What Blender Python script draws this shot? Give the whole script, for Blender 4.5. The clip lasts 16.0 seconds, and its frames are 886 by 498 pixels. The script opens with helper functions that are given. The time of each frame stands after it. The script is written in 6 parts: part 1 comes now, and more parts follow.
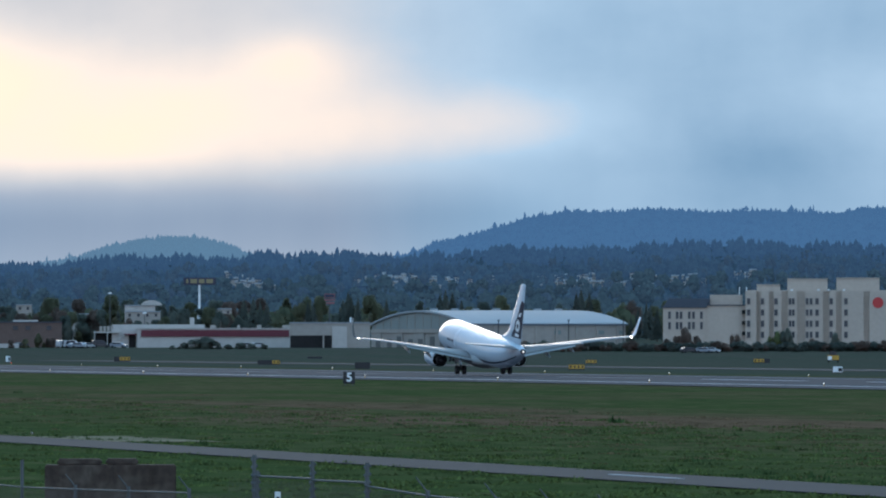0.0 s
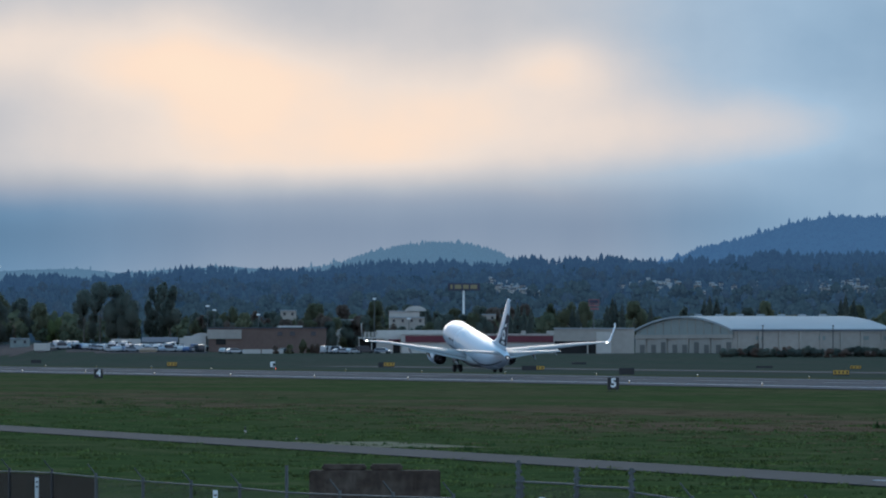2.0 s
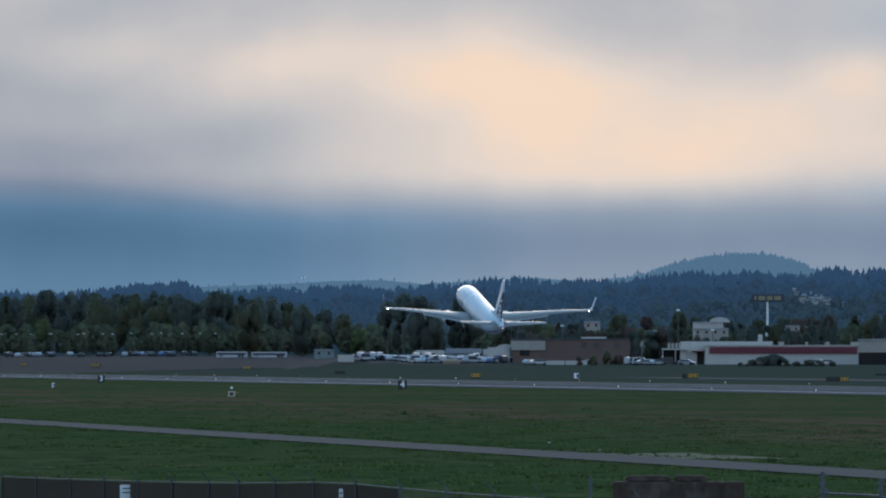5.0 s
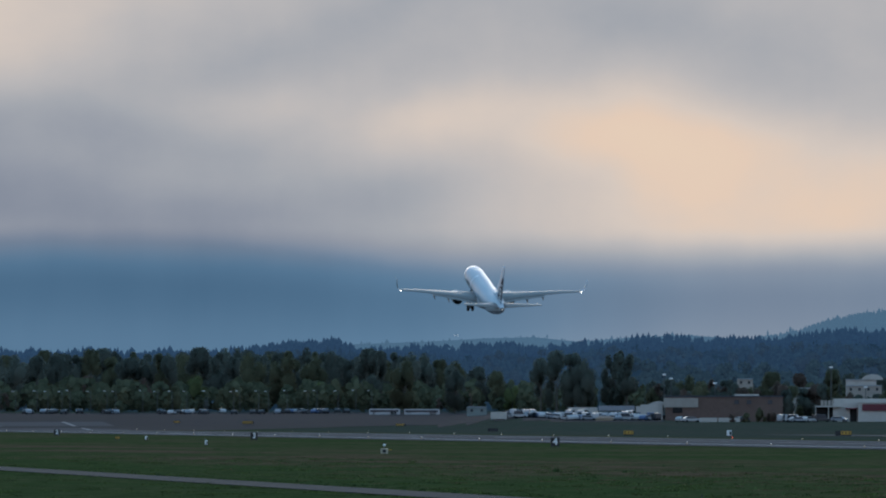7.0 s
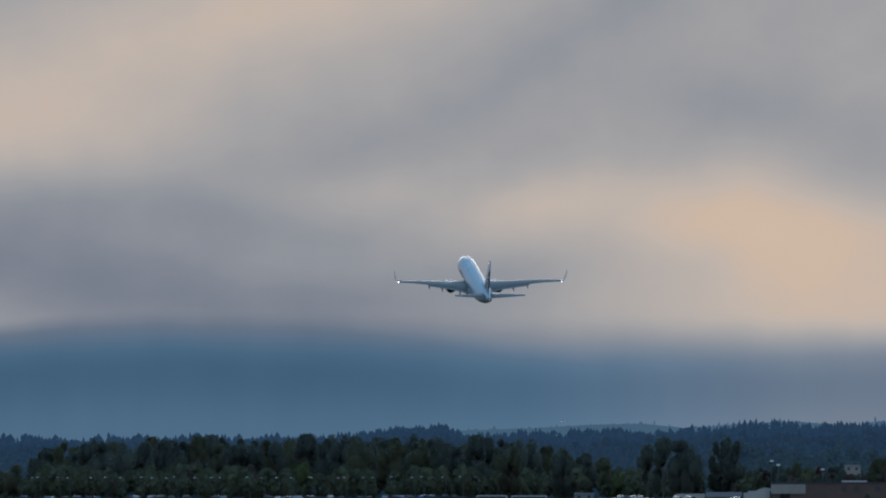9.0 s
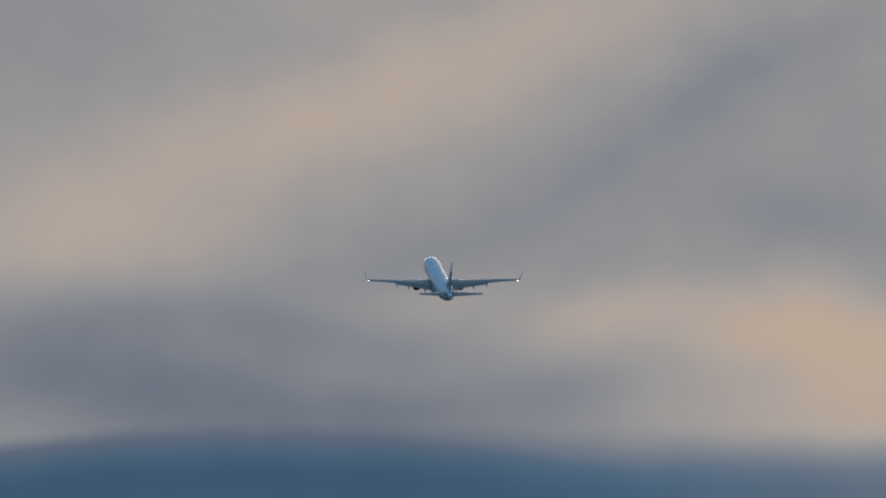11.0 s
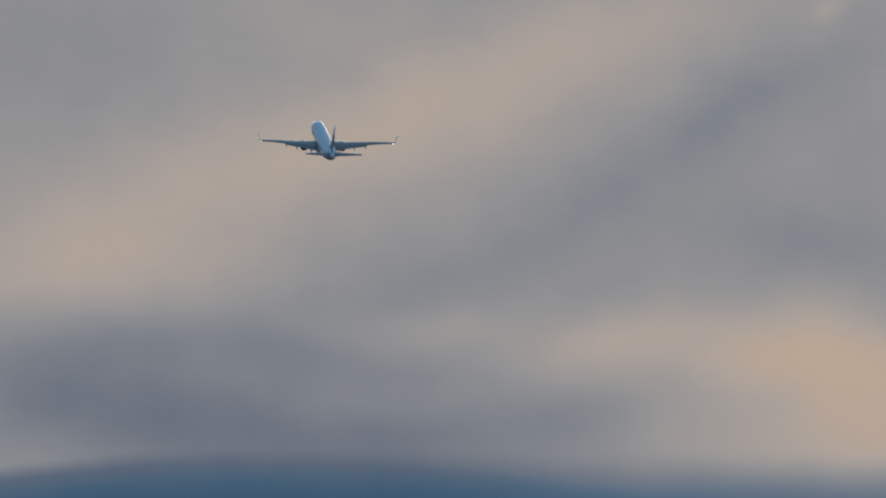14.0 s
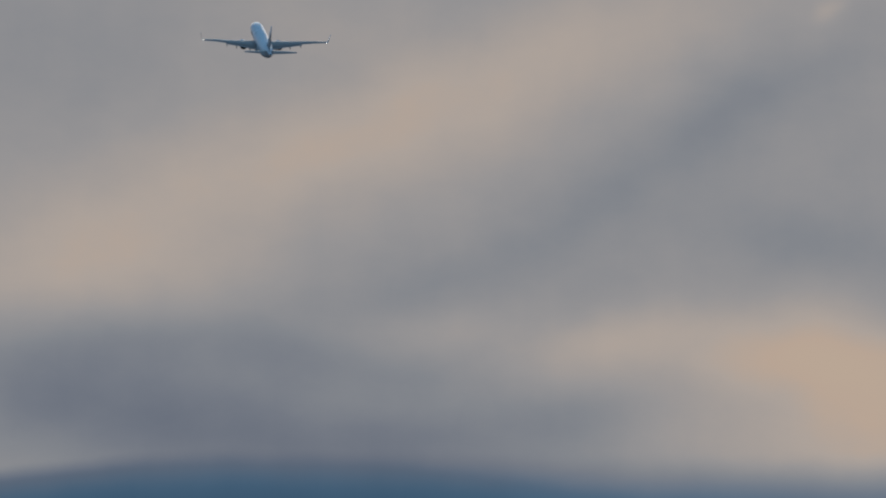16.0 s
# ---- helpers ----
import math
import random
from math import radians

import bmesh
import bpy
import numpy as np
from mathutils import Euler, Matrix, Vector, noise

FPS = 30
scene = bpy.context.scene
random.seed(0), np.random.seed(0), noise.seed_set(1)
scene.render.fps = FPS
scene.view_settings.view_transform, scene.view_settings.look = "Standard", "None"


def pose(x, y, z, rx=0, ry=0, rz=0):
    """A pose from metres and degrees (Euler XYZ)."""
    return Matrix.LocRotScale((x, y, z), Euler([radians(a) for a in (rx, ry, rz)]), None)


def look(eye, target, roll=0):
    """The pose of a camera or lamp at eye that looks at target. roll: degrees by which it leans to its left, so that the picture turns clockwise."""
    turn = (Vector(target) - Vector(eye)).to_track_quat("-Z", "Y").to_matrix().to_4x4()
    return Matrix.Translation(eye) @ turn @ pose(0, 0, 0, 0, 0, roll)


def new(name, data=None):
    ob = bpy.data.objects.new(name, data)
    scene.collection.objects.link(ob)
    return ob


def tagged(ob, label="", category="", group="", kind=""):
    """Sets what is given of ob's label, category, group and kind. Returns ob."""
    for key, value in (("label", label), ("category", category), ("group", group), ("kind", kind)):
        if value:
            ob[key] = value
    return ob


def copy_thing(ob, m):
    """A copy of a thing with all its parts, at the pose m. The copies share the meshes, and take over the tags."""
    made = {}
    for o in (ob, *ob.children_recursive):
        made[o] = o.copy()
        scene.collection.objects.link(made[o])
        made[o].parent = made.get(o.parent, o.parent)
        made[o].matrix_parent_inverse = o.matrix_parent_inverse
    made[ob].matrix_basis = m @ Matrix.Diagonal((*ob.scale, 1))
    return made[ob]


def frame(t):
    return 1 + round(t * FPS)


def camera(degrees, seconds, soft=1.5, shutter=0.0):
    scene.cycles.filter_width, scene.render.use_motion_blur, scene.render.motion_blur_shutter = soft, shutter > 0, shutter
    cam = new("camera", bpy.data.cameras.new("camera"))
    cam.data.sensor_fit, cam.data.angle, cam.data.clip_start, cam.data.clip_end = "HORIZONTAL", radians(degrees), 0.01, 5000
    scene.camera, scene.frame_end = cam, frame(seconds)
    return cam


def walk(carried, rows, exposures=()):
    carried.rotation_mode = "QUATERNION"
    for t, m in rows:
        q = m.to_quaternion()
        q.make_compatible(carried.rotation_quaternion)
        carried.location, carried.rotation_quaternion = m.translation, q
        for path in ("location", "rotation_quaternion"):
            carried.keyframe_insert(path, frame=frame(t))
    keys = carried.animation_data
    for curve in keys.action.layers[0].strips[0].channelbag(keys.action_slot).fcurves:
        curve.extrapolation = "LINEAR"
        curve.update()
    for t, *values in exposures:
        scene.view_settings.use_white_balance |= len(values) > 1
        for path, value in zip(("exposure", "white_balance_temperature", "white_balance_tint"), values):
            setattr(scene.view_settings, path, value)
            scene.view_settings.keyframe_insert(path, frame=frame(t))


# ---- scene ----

# Bearings are counted in steps of B radians from the y axis, distances in metres from the tripod at the origin.
B = 1 / 14500.0
EYE = 4.8
LEVEL = 601.0            # height step of the true horizon
cam = camera(math.degrees(2 * math.atan(784 * B)), 16.0, soft=2.0)


def aim(bearing, height):
    """The tripod head: bearing of the picture's middle and the height step of the horizon in it."""
    return pose(0, 0, EYE, 90 + math.degrees((height - 441) * B), 0, -math.degrees(bearing * B))


PAN = [
    (0.0, 784.0, 601.0), (0.5, 654.3, 604.0), (1.0, 534.0, 606.5), (1.5, 420.5, 609.0), (2.0, 316.5, 611.0),
    (2.5, 220.5, 613.0), (3.0, 128.7, 614.2), (3.5, 39.7, 616.0), (4.0, -49.0, 617.5), (4.5, -137.0, 620.0),
    (4.8, -188.0, 625.5), (5.0, -221.0, 631.0), (5.2, -253.0, 637.0), (6.2, -402.0, 685.0), (7.3, -522.0, 750.0),
    (7.5, -543.0, 762.0), (8.0, -594.0, 797.0), (8.5, -640.0, 838.0), (9.0, -681.0, 885.0), (9.5, -719.0, 942.0),
    (9.7, -731.0, 961.0), (10.7, -780.0, 1060.0), (11.8, -806.0, 1112.0), (12.0, -806.0, 1118.0), (12.5, -806.0, 1126.0), (13.5, -806.0, 1126.0),
    (14.5, -806.0, 1128.0), (16.0, -806.0, 1129.0)]
walk(cam, [(t, aim(x, y)) for t, x, y in PAN],
     exposures=[(0.0, 0.33), (1.5, 0.11), (3.5, -0.07), (5.0, -0.10), (7.5, -0.40), (9.5, -0.75), (12.0, -1.0), (16.0, -1.0)])


# ---- world and sun ----
def wire(tree, kind, op=None, *values, **inputs):
    """A node of a tree, its inputs set or linked in order."""
    n = tree.nodes.new(kind)
    if op:
        n.operation = op
    for i, v in enumerate(values):
        if isinstance(v, bpy.types.NodeSocket):
            tree.links.new(v, n.inputs[i])
        elif v is not None:
            n.inputs[i].default_value = v
    for k, v in inputs.items():
        if isinstance(v, bpy.types.NodeSocket):
            tree.links.new(v, n.inputs[k])
        else:
            n.inputs[k].default_value = v
    return n


def ramp(tree, fac, stops, mode="LINEAR"):
    n = tree.nodes.new("ShaderNodeValToRGB")
    n.color_ramp.interpolation = mode
    while len(n.color_ramp.elements) < len(stops):
        n.color_ramp.elements.new(0.5)
    for e, (p, c) in zip(n.color_ramp.elements, stops):
        e.position, e.color = p, (c if isinstance(c, tuple) else (c, c, c)) + (1.0,)
    tree.links.new(fac, n.inputs[0])
    return n.outputs[0]


def srgb(r, g, b):
    return tuple(c / 12.92 / 255 if c <= 10 else ((c / 255 + 0.055) / 1.055) ** 2.4 for c in (r, g, b))


# soft cloud forms: bearing, height (hundreds of steps, height downwards), half-widths, tilt in degrees, strength
HIGH_CLOUDS = [
    (-1.3, -5.00, 3.4, 0.90, 0, 0.042), (-10.5, -4.90, 2.2, 0.90, 0, 0.067), (-14.6, -4.40, 2.2, 1.10, 0, -0.029), (-6.0, -4.30, 3.0, 1.15, -22, 0.190),
    (-2.9, -3.30, 3.0, 0.60, -30, -0.105), (-10.2, -2.60, 3.2, 1.25, -17, 0.205), (-2.5, -2.20, 1.8, 0.70, 0, -0.000), (-14.6, -1.30, 3.2, 1.30, -15, 0.140),
    (-6.5, -1.00, 3.0, 0.60, -24, -0.065), (-0.9, -0.85, 2.2, 0.65, 8, -0.135), (-13.4, -0.30, 3.4, 0.90, 0, 0.141), (-1.7, 0.10, 3.0, 0.70, -28, 0.098),
    (15.7, 0.20, 2.4, 1.20, 0, -0.156), (-2.9, 0.20, 3.4, 0.90, 0, -0.079)]
MIDDLE_CLOUDS = [
    (-8.7, 0.60, 2.0, 0.60, 0, 0.182), (-4.9, 0.70, 3.0, 0.70, -28, 0.087), (-4.6, 0.65, 1.6, 0.35, -8, 0.060), (-1.6, 0.90, 1.2, 0.60, -20, 0.086),
    (11.0, 1.00, 4.5, 2.50, 0, -0.199), (-2.9, 1.00, 3.4, 0.90, 0, 0.178), (-9.4, 1.00, 2.4, 1.20, 0, -0.222), (5.2, 1.05, 1.1, 0.50, 0, 0.183),
    (-1.4, 1.10, 1.2, 0.60, 10, -0.037), (-0.3, 1.20, 2.0, 0.60, 0, 0.124), (-13.9, 1.40, 2.6, 1.00, 0, -0.335), (-13.2, 1.40, 2.0, 0.60, 0, 0.174),
    (-9.7, 1.60, 3.0, 0.70, -28, 0.061), (1.7, 1.70, 1.2, 1.20, 0, 0.008)]
LOW_CLOUDS = [
    (4.5, 1.80, 3.4, 0.90, 0, 0.187), (-9.6, 1.90, 2.2, 0.70, 0, 0.083), (-1.0, 2.00, 1.3, 1.30, 20, 0.153), (-5.8, 2.15, 2.8, 0.65, -10, -0.125),
    (1.0, 2.10, 2.6, 1.00, 0, 0.133), (9.0, 2.20, 2.0, 0.60, 0, 0.141), (6.2, 2.30, 2.2, 0.45, 3, 0.056), (-3.4, 2.40, 1.5, 0.60, 0, 0.102),
    (-10.9, 2.60, 3.4, 0.90, 0, -0.255), (2.0, 2.90, 3.4, 0.90, 0, 0.163), (10.0, 3.00, 2.0, 0.60, 0, -0.085), (14.0, 3.20, 2.4, 1.20, 0, -0.263)]
PUFFS = [(-1.35, -5.05, 0.35, 0.18, -25, 0.10)]

world = bpy.data.worlds.new("evening_sky")
scene.world = world
world.use_nodes = True
wt = world.node_tree
wt.nodes.clear()
M = "ShaderNodeMath"
way = wire(wt, "ShaderNodeTexCoord").outputs["Generated"]
axes = wire(wt, "ShaderNodeSeparateXYZ", None, way).outputs
bear = wire(wt, M, "ARCTAN2", axes[0], axes[1]).outputs[0]
elev = wire(wt, M, "ARCSINE", axes[2]).outputs[0]
gx = wire(wt, M, "MULTIPLY", bear, 145.0).outputs[0]
gy = wire(wt, M, "MULTIPLY_ADD", elev, -145.0, 6.01).outputs[0]
flat = wire(wt, "ShaderNodeCombineXYZ", None, gx, wire(wt, M, "MULTIPLY", gy, 1.5).outputs[0], 0.0).outputs[0]
billow = wire(wt, "ShaderNodeTexNoise", None, flat, Scale=0.23, Detail=5.0, Roughness=0.5).outputs["Color"]
parts3 = wire(wt, "ShaderNodeSeparateXYZ", None, billow).outputs
wx = wire(wt, M, "MULTIPLY_ADD", wire(wt, M, "SUBTRACT", parts3[0], 0.5).outputs[0], 1.5, gx).outputs[0]
wy = wire(wt, M, "MULTIPLY_ADD", wire(wt, M, "SUBTRACT", parts3[1], 0.5).outputs[0], 0.5, gy).outputs[0]
# the cloud deck over a clearer blue band along the horizon


def spread(fac, lo, hi, a, b):
    n = wire(wt, "ShaderNodeMapRange", None, fac, lo, hi, a, b)
    n.interpolation_type = "SMOOTHSTEP"
    return n.outputs[0]


def blend(fac, a, b):
    n = wire(wt, "ShaderNodeMix")
    n.data_type = "RGBA"
    for i, v in ((0, fac), (6, a), (7, b)):
        wt.links.new(v, n.inputs[i])
    return n.outputs[2]


rim = wire(wt, M, "ADD", wire(wt, M, "ADD", spread(gx, -17.0, -11.5, 3.20, 2.78), spread(gx, -11.0, -4.0, 0.0, 0.33)).outputs[0],
           spread(gx, 1.0, 6.0, 0.0, -0.12)).outputs[0]
soft_rim = spread(gx, -10.0, -5.0, 0.18, 0.45)
under = spread(wy, wire(wt, M, "SUBTRACT", rim, soft_rim).outputs[0], wire(wt, M, "ADD", rim, soft_rim).outputs[0], 0.0, 1.0)
under = wire(wt, M, "MULTIPLY", under, spread(gx, 7.5, 12.0, 1.0, 0.3)).outputs[0]
depth = wire(wt, M, "SUBTRACT", wy, rim).outputs[0]
bank = wire(wt, M, "ADD", spread(depth, 0.0, 0.9, 0.21, 0.07), spread(depth, 0.9, 2.0, 0.0, 0.09)).outputs[0]
bank = wire(wt, M, "ADD", bank, wire(wt, M, "ADD", spread(gx, -9.0, 0.0, 0.0, 0.165), spread(gx, -2.0, 3.0, 0.0, 0.025)).outputs[0]).outputs[0]
tone = wire(wt, M, "ADD", 0.586, 0.0).outputs[0]
for cx, cy, sx, sy, tilt, amp in HIGH_CLOUDS + MIDDLE_CLOUDS + LOW_CLOUDS + PUFFS:
    c, s = math.cos(radians(tilt)), math.sin(radians(tilt))
    a = wire(wt, M, "MULTIPLY_ADD", wy, s / sx, wire(wt, M, "MULTIPLY_ADD", wx, c / sx, -(cx * c + cy * s) / sx).outputs[0]).outputs[0]
    b = wire(wt, M, "MULTIPLY_ADD", wy, c / sy, wire(wt, M, "MULTIPLY_ADD", wx, -s / sy, (cx * s - cy * c) / sy).outputs[0]).outputs[0]
    q = wire(wt, M, "MULTIPLY_ADD", b, b, wire(wt, M, "MULTIPLY", a, a).outputs[0]).outputs[0]
    tone = wire(wt, M, "MULTIPLY_ADD", wire(wt, M, "POWER", 0.3679, q).outputs[0], amp, tone).outputs[0]
wisp = wire(wt, "ShaderNodeTexNoise", None, flat, Scale=0.6, Detail=6.0, Roughness=0.55).outputs[0]
tone = wire(wt, M, "MULTIPLY_ADD", wire(wt, M, "SUBTRACT", wisp, 0.5).outputs[0], 0.12, tone).outputs[0]
level = wire(wt, "ShaderNodeMix")
for i, v in ((0, under), (2, tone), (3, bank)):
    wt.links.new(v, level.inputs[i])
tone = level.outputs[0]
shaft = wire(wt, "ShaderNodeTexNoise", None, wire(wt, "ShaderNodeCombineXYZ", None, gx, wire(wt, M, "MULTIPLY", gy, 0.2).outputs[0], 4.0).outputs[0],
             Scale=1.0, Detail=3.0).outputs[0]
tone = wire(wt, M, "MULTIPLY_ADD", wire(wt, M, "SUBTRACT", shaft, 0.5).outputs[0], 0.05, tone).outputs[0]
grey_sky = ramp(wt, tone, [(0.0, srgb(102, 115, 133)), (0.25, srgb(138, 148, 167)), (0.38, srgb(159, 166, 180)), (0.5, srgb(180, 184, 192)),
                           (0.64, srgb(205, 202, 203)), (0.8, srgb(234, 220, 210)), (0.9, srgb(250, 224, 203)), (1.0, srgb(253, 228, 204))])
blue_sky = ramp(wt, tone, [(0.0, srgb(70, 106, 138)), (0.22, srgb(106, 142, 174)), (0.5, srgb(162, 189, 213)),
                           (0.75, srgb(225, 213, 207)), (0.9, srgb(250, 224, 204)), (1.0, srgb(253, 228, 206))])

blueness = wire(wt, M, "MAXIMUM", spread(wx, 3.0, 10.0, 0.0, 1.0), wire(wt, M, "MULTIPLY", spread(depth, -0.1, 0.6, 0.0, 1.0), spread(gx, -6.0, 1.0, 1.0, 0.34)).outputs[0]).outputs[0]
low_sky = blend(blueness, grey_sky, blue_sky)
# overhead: an overcast with thin places, over the clear evening sky
air = wt.nodes.new("ShaderNodeTexSky")
air.sky_type, air.sun_disc = "NISHITA", False
air.sun_elevation, air.sun_rotation = radians(12), radians(-4)
clear = wire(wt, "ShaderNodeVectorMath", "SCALE", air.outputs[0])
clear.inputs["Scale"].default_value = 0.05
puff = wire(wt, "ShaderNodeTexNoise", None, way, Scale=3.0, Detail=5.0).outputs[0]
cover = ramp(wt, puff, [(0.3, 0.85), (0.6, 1.0)])
cloud = blend(spread(axes[2], 0.10, 0.45, 0.0, 1.0), ramp(wt, puff, [(0.25, (0.50, 0.57, 0.76)), (0.7, (0.74, 0.81, 1.02))]),
              ramp(wt, puff, [(0.25, (0.24, 0.56, 0.95)), (0.7, (0.40, 0.78, 1.18))]))
over = blend(cover, clear.outputs[0], cloud)
dusk = wire(wt, "ShaderNodeVectorMath", "SCALE", over)
wt.links.new(spread(axes[1], -0.8, 0.6, spread(axes[2], 0.2, 0.7, 1.30, 1.0), 0.75), dusk.inputs["Scale"])
over = dusk.outputs[0]
aside = wire(wt, M, "MAXIMUM", spread(axes[2], 0.085, 0.22, 0.0, 1.0), spread(axes[1], 0.96, 0.60, 0.0, 1.0)).outputs[0]
whole = blend(aside, low_sky, over)
back = wire(wt, "ShaderNodeBackground", None, whole, 1.0)
wt.links.new(back.outputs[0], wire(wt, "ShaderNodeOutputWorld").inputs[0])

sun = new("sun", bpy.data.lights.new("sun", "SUN"))
sun.data.energy, sun.data.angle, sun.data.color = 0.45, radians(20), (1.0, 0.92, 0.84)
sun.matrix_world = look((0, 0, 50), (math.sin(radians(4)) * 98, -math.cos(radians(4)) * 98, 50 - 21))


# ---- materials ----
def surface(name, colour, rough=0.7, vary=0.25, grain=3.0, coarse=0.3, metal=0.0, bump=0.0, dirt=None, island=0.0,
            space="Object", distant=None, each=0.0, shine=0.5, leafy=0.0):
    """A painted or grown surface: base colour with grain and broad stains, in metres; distant adds haze as emission."""
    m = bpy.data.materials.new(name)
    m.use_nodes = True
    t = m.node_tree
    p = t.nodes["Principled BSDF"]
    if space == "World":
        at = wire(t, "ShaderNodeNewGeometry").outputs["Position"]
    else:
        at = wire(t, "ShaderNodeTexCoord").outputs["Object"]
    fine = wire(t, "ShaderNodeTexNoise", None, at, Scale=grain, Detail=4.0).outputs[0]
    broad = wire(t, "ShaderNodeTexNoise", None, at, Scale=coarse, Detail=3.0).outputs[0]
    k = wire(t, M, "MULTIPLY_ADD", wire(t, M, "SUBTRACT", fine, 0.5).outputs[0], 2 * vary, 1.0).outputs[0]
    k = wire(t, M, "MULTIPLY", k, wire(t, M, "MULTIPLY_ADD", wire(t, M, "SUBTRACT", broad, 0.5).outputs[0], 1.6 * vary, 1.0).outputs[0]).outputs[0]
    if island:
        r = wire(t, "ShaderNodeNewGeometry").outputs["Random Per Island"]
        k = wire(t, M, "MULTIPLY", k, wire(t, M, "MULTIPLY_ADD", wire(t, M, "SUBTRACT", r, 0.5).outputs[0], 2 * island, 1.0).outputs[0]).outputs[0]
    if each:
        r = wire(t, "ShaderNodeObjectInfo").outputs["Random"]
        k = wire(t, M, "MULTIPLY", k, wire(t, M, "MULTIPLY_ADD", wire(t, M, "SUBTRACT", r, 0.5).outputs[0], 2 * each, 1.0).outputs[0]).outputs[0]
    tint = wire(t, "ShaderNodeVectorMath", "SCALE", colour)
    t.links.new(k, tint.inputs["Scale"])
    out = tint.outputs[0]
    if dirt:
        mix = wire(t, "ShaderNodeMix")
        mix.data_type = "RGBA"
        t.links.new(ramp(t, broad, [(0.45, 0.0), (0.7, 0.7)]), mix.inputs[0])
        t.links.new(out, mix.inputs[6])
        mix.inputs[7].default_value = (*dirt, 1)
        out = mix.outputs[2]
    t.links.new(out, p.inputs["Base Color"])
    p.inputs["Metallic"].default_value = metal
    p.inputs["Specular IOR Level"].default_value = shine
    t.links.new(wire(t, M, "MULTIPLY_ADD", fine, 0.2, rough - 0.1).outputs[0], p.inputs["Roughness"])
    if bump:
        bp = wire(t, "ShaderNodeBump", None, Strength=0.5, Distance=bump)
        t.links.new(fine, bp.inputs["Height"])
        t.links.new(bp.outputs[0], p.inputs["Normal"])
    # aerial haze, painted on as a glow of the surface itself
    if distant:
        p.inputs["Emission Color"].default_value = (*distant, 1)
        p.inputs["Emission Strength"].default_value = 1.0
    if leafy:
        # thin leaves let part of the light through
        thin = wire(t, "ShaderNodeBsdfTranslucent", None, out)
        both = wire(t, "ShaderNodeMixShader", None, leafy, p.outputs[0], thin.outputs[0])
        t.links.new(both.outputs[0], t.nodes["Material Output"].inputs[0])
    return m


def glow(name, colour, power):
    m = bpy.data.materials.new(name)
    m.use_nodes = True
    p = m.node_tree.nodes["Principled BSDF"]
    p.inputs["Base Color"].default_value = (*colour, 1)
    p.inputs["Emission Color"].default_value = (*colour, 1)
    p.inputs["Emission Strength"].default_value = power
    return m


WHITE = surface("white_aircraft_paint", (0.54, 0.61, 0.67), 0.24, 0.01, 0.25, 0.1)
METAL = surface("polished_alloy", (0.55, 0.56, 0.58), 0.3, 0.1, 4, 0.5, metal=0.9)
WINGGREY = surface("light_grey_wing_paint", (0.22, 0.212, 0.208), 0.34, 0.12, 1.2, 0.3)
NAVY = surface("navy_blue_paint", (0.010, 0.014, 0.034), 0.5, 0.15, 3, 0.5, shine=0.2)
BLACK = surface("dark_rubber", (0.015, 0.015, 0.016), 0.8, 0.2, 6, 1)
STEEL = surface("galvanised_steel", (0.11, 0.112, 0.112), 0.7, 0.25, 8, 0.6, metal=0.2, shine=0.3)
DARKMETAL = surface("dark_exhaust_metal", (0.06, 0.06, 0.065), 0.5, 0.2, 5, 1, metal=0.6)
CONCRETE = surface("weathered_concrete", (0.074, 0.052, 0.042), 0.95, 0.6, 5, 1.3, bump=0.02, dirt=(0.150, 0.120, 0.098), shine=0.1)
WORN = surface("worn_marking_white", (0.22, 0.22, 0.23), 0.8, 0.5, 0.6, 0.08, space="World", shine=0.1)
ASPHALT = surface("runway_asphalt", (0.054, 0.060, 0.070), 0.95, 0.15, 0.9, 0.03, space="World", shine=0.08)
ROADWAY = surface("grey_service_road", (0.068, 0.065, 0.064), 0.95, 0.2, 1.5, 0.08, space="World", shine=0.08)
PAINT = surface("road_marking_white", (0.46, 0.46, 0.47), 0.8, 0.35, 0.8, 0.1, space="World", shine=0.1)
YELLOW = surface("sign_yellow", (0.46, 0.25, 0.03), 0.5, 0.1, 4, 1)
SIGNBLACK = surface("sign_black", (0.012, 0.012, 0.014), 0.5, 0.2, 5, 1)
SIGNWHITE = surface("sign_white", (0.75, 0.75, 0.74), 0.5, 0.08, 5, 1)


# ---- building helpers ----
def spot(bearing, d, z=0.0):
    return Vector((d * math.sin(bearing * B), d * math.cos(bearing * B), z))


def rise(height, d):
    """The z, at a distance, of a height step."""
    return EYE + (LEVEL - height) * B * d


HEAD = 2831 * B          # the runway's heading, left of the y axis
ALONG = Vector((-math.sin(HEAD), math.cos(HEAD), 0))
ACROSS = Vector((math.cos(HEAD), math.sin(HEAD), 0))


def strip(across, along, z=0.0):
    return ACROSS * across + ALONG * along + Vector((0, 0, z))


def mesh_of(name, bm, *materials):
    me = bpy.data.meshes.new(name)
    bm.to_mesh(me)
    bm.free()
    for m in materials:
        me.materials.append(m)
    return me


def part(name, bm, material, parent=None, label=""):
    mats = material if isinstance(material, (list, tuple)) else [material]
    ob = new(name, bm if isinstance(bm, bpy.types.Mesh) else mesh_of(name, bm, *mats))
    ob.parent = parent
    return tagged(ob, label)


def thing(name, m, label, category, group="", kind=""):
    ob = new(name)
    ob.empty_display_size = 0.5
    ob.matrix_basis = m
    return tagged(ob, label, category, group, kind)


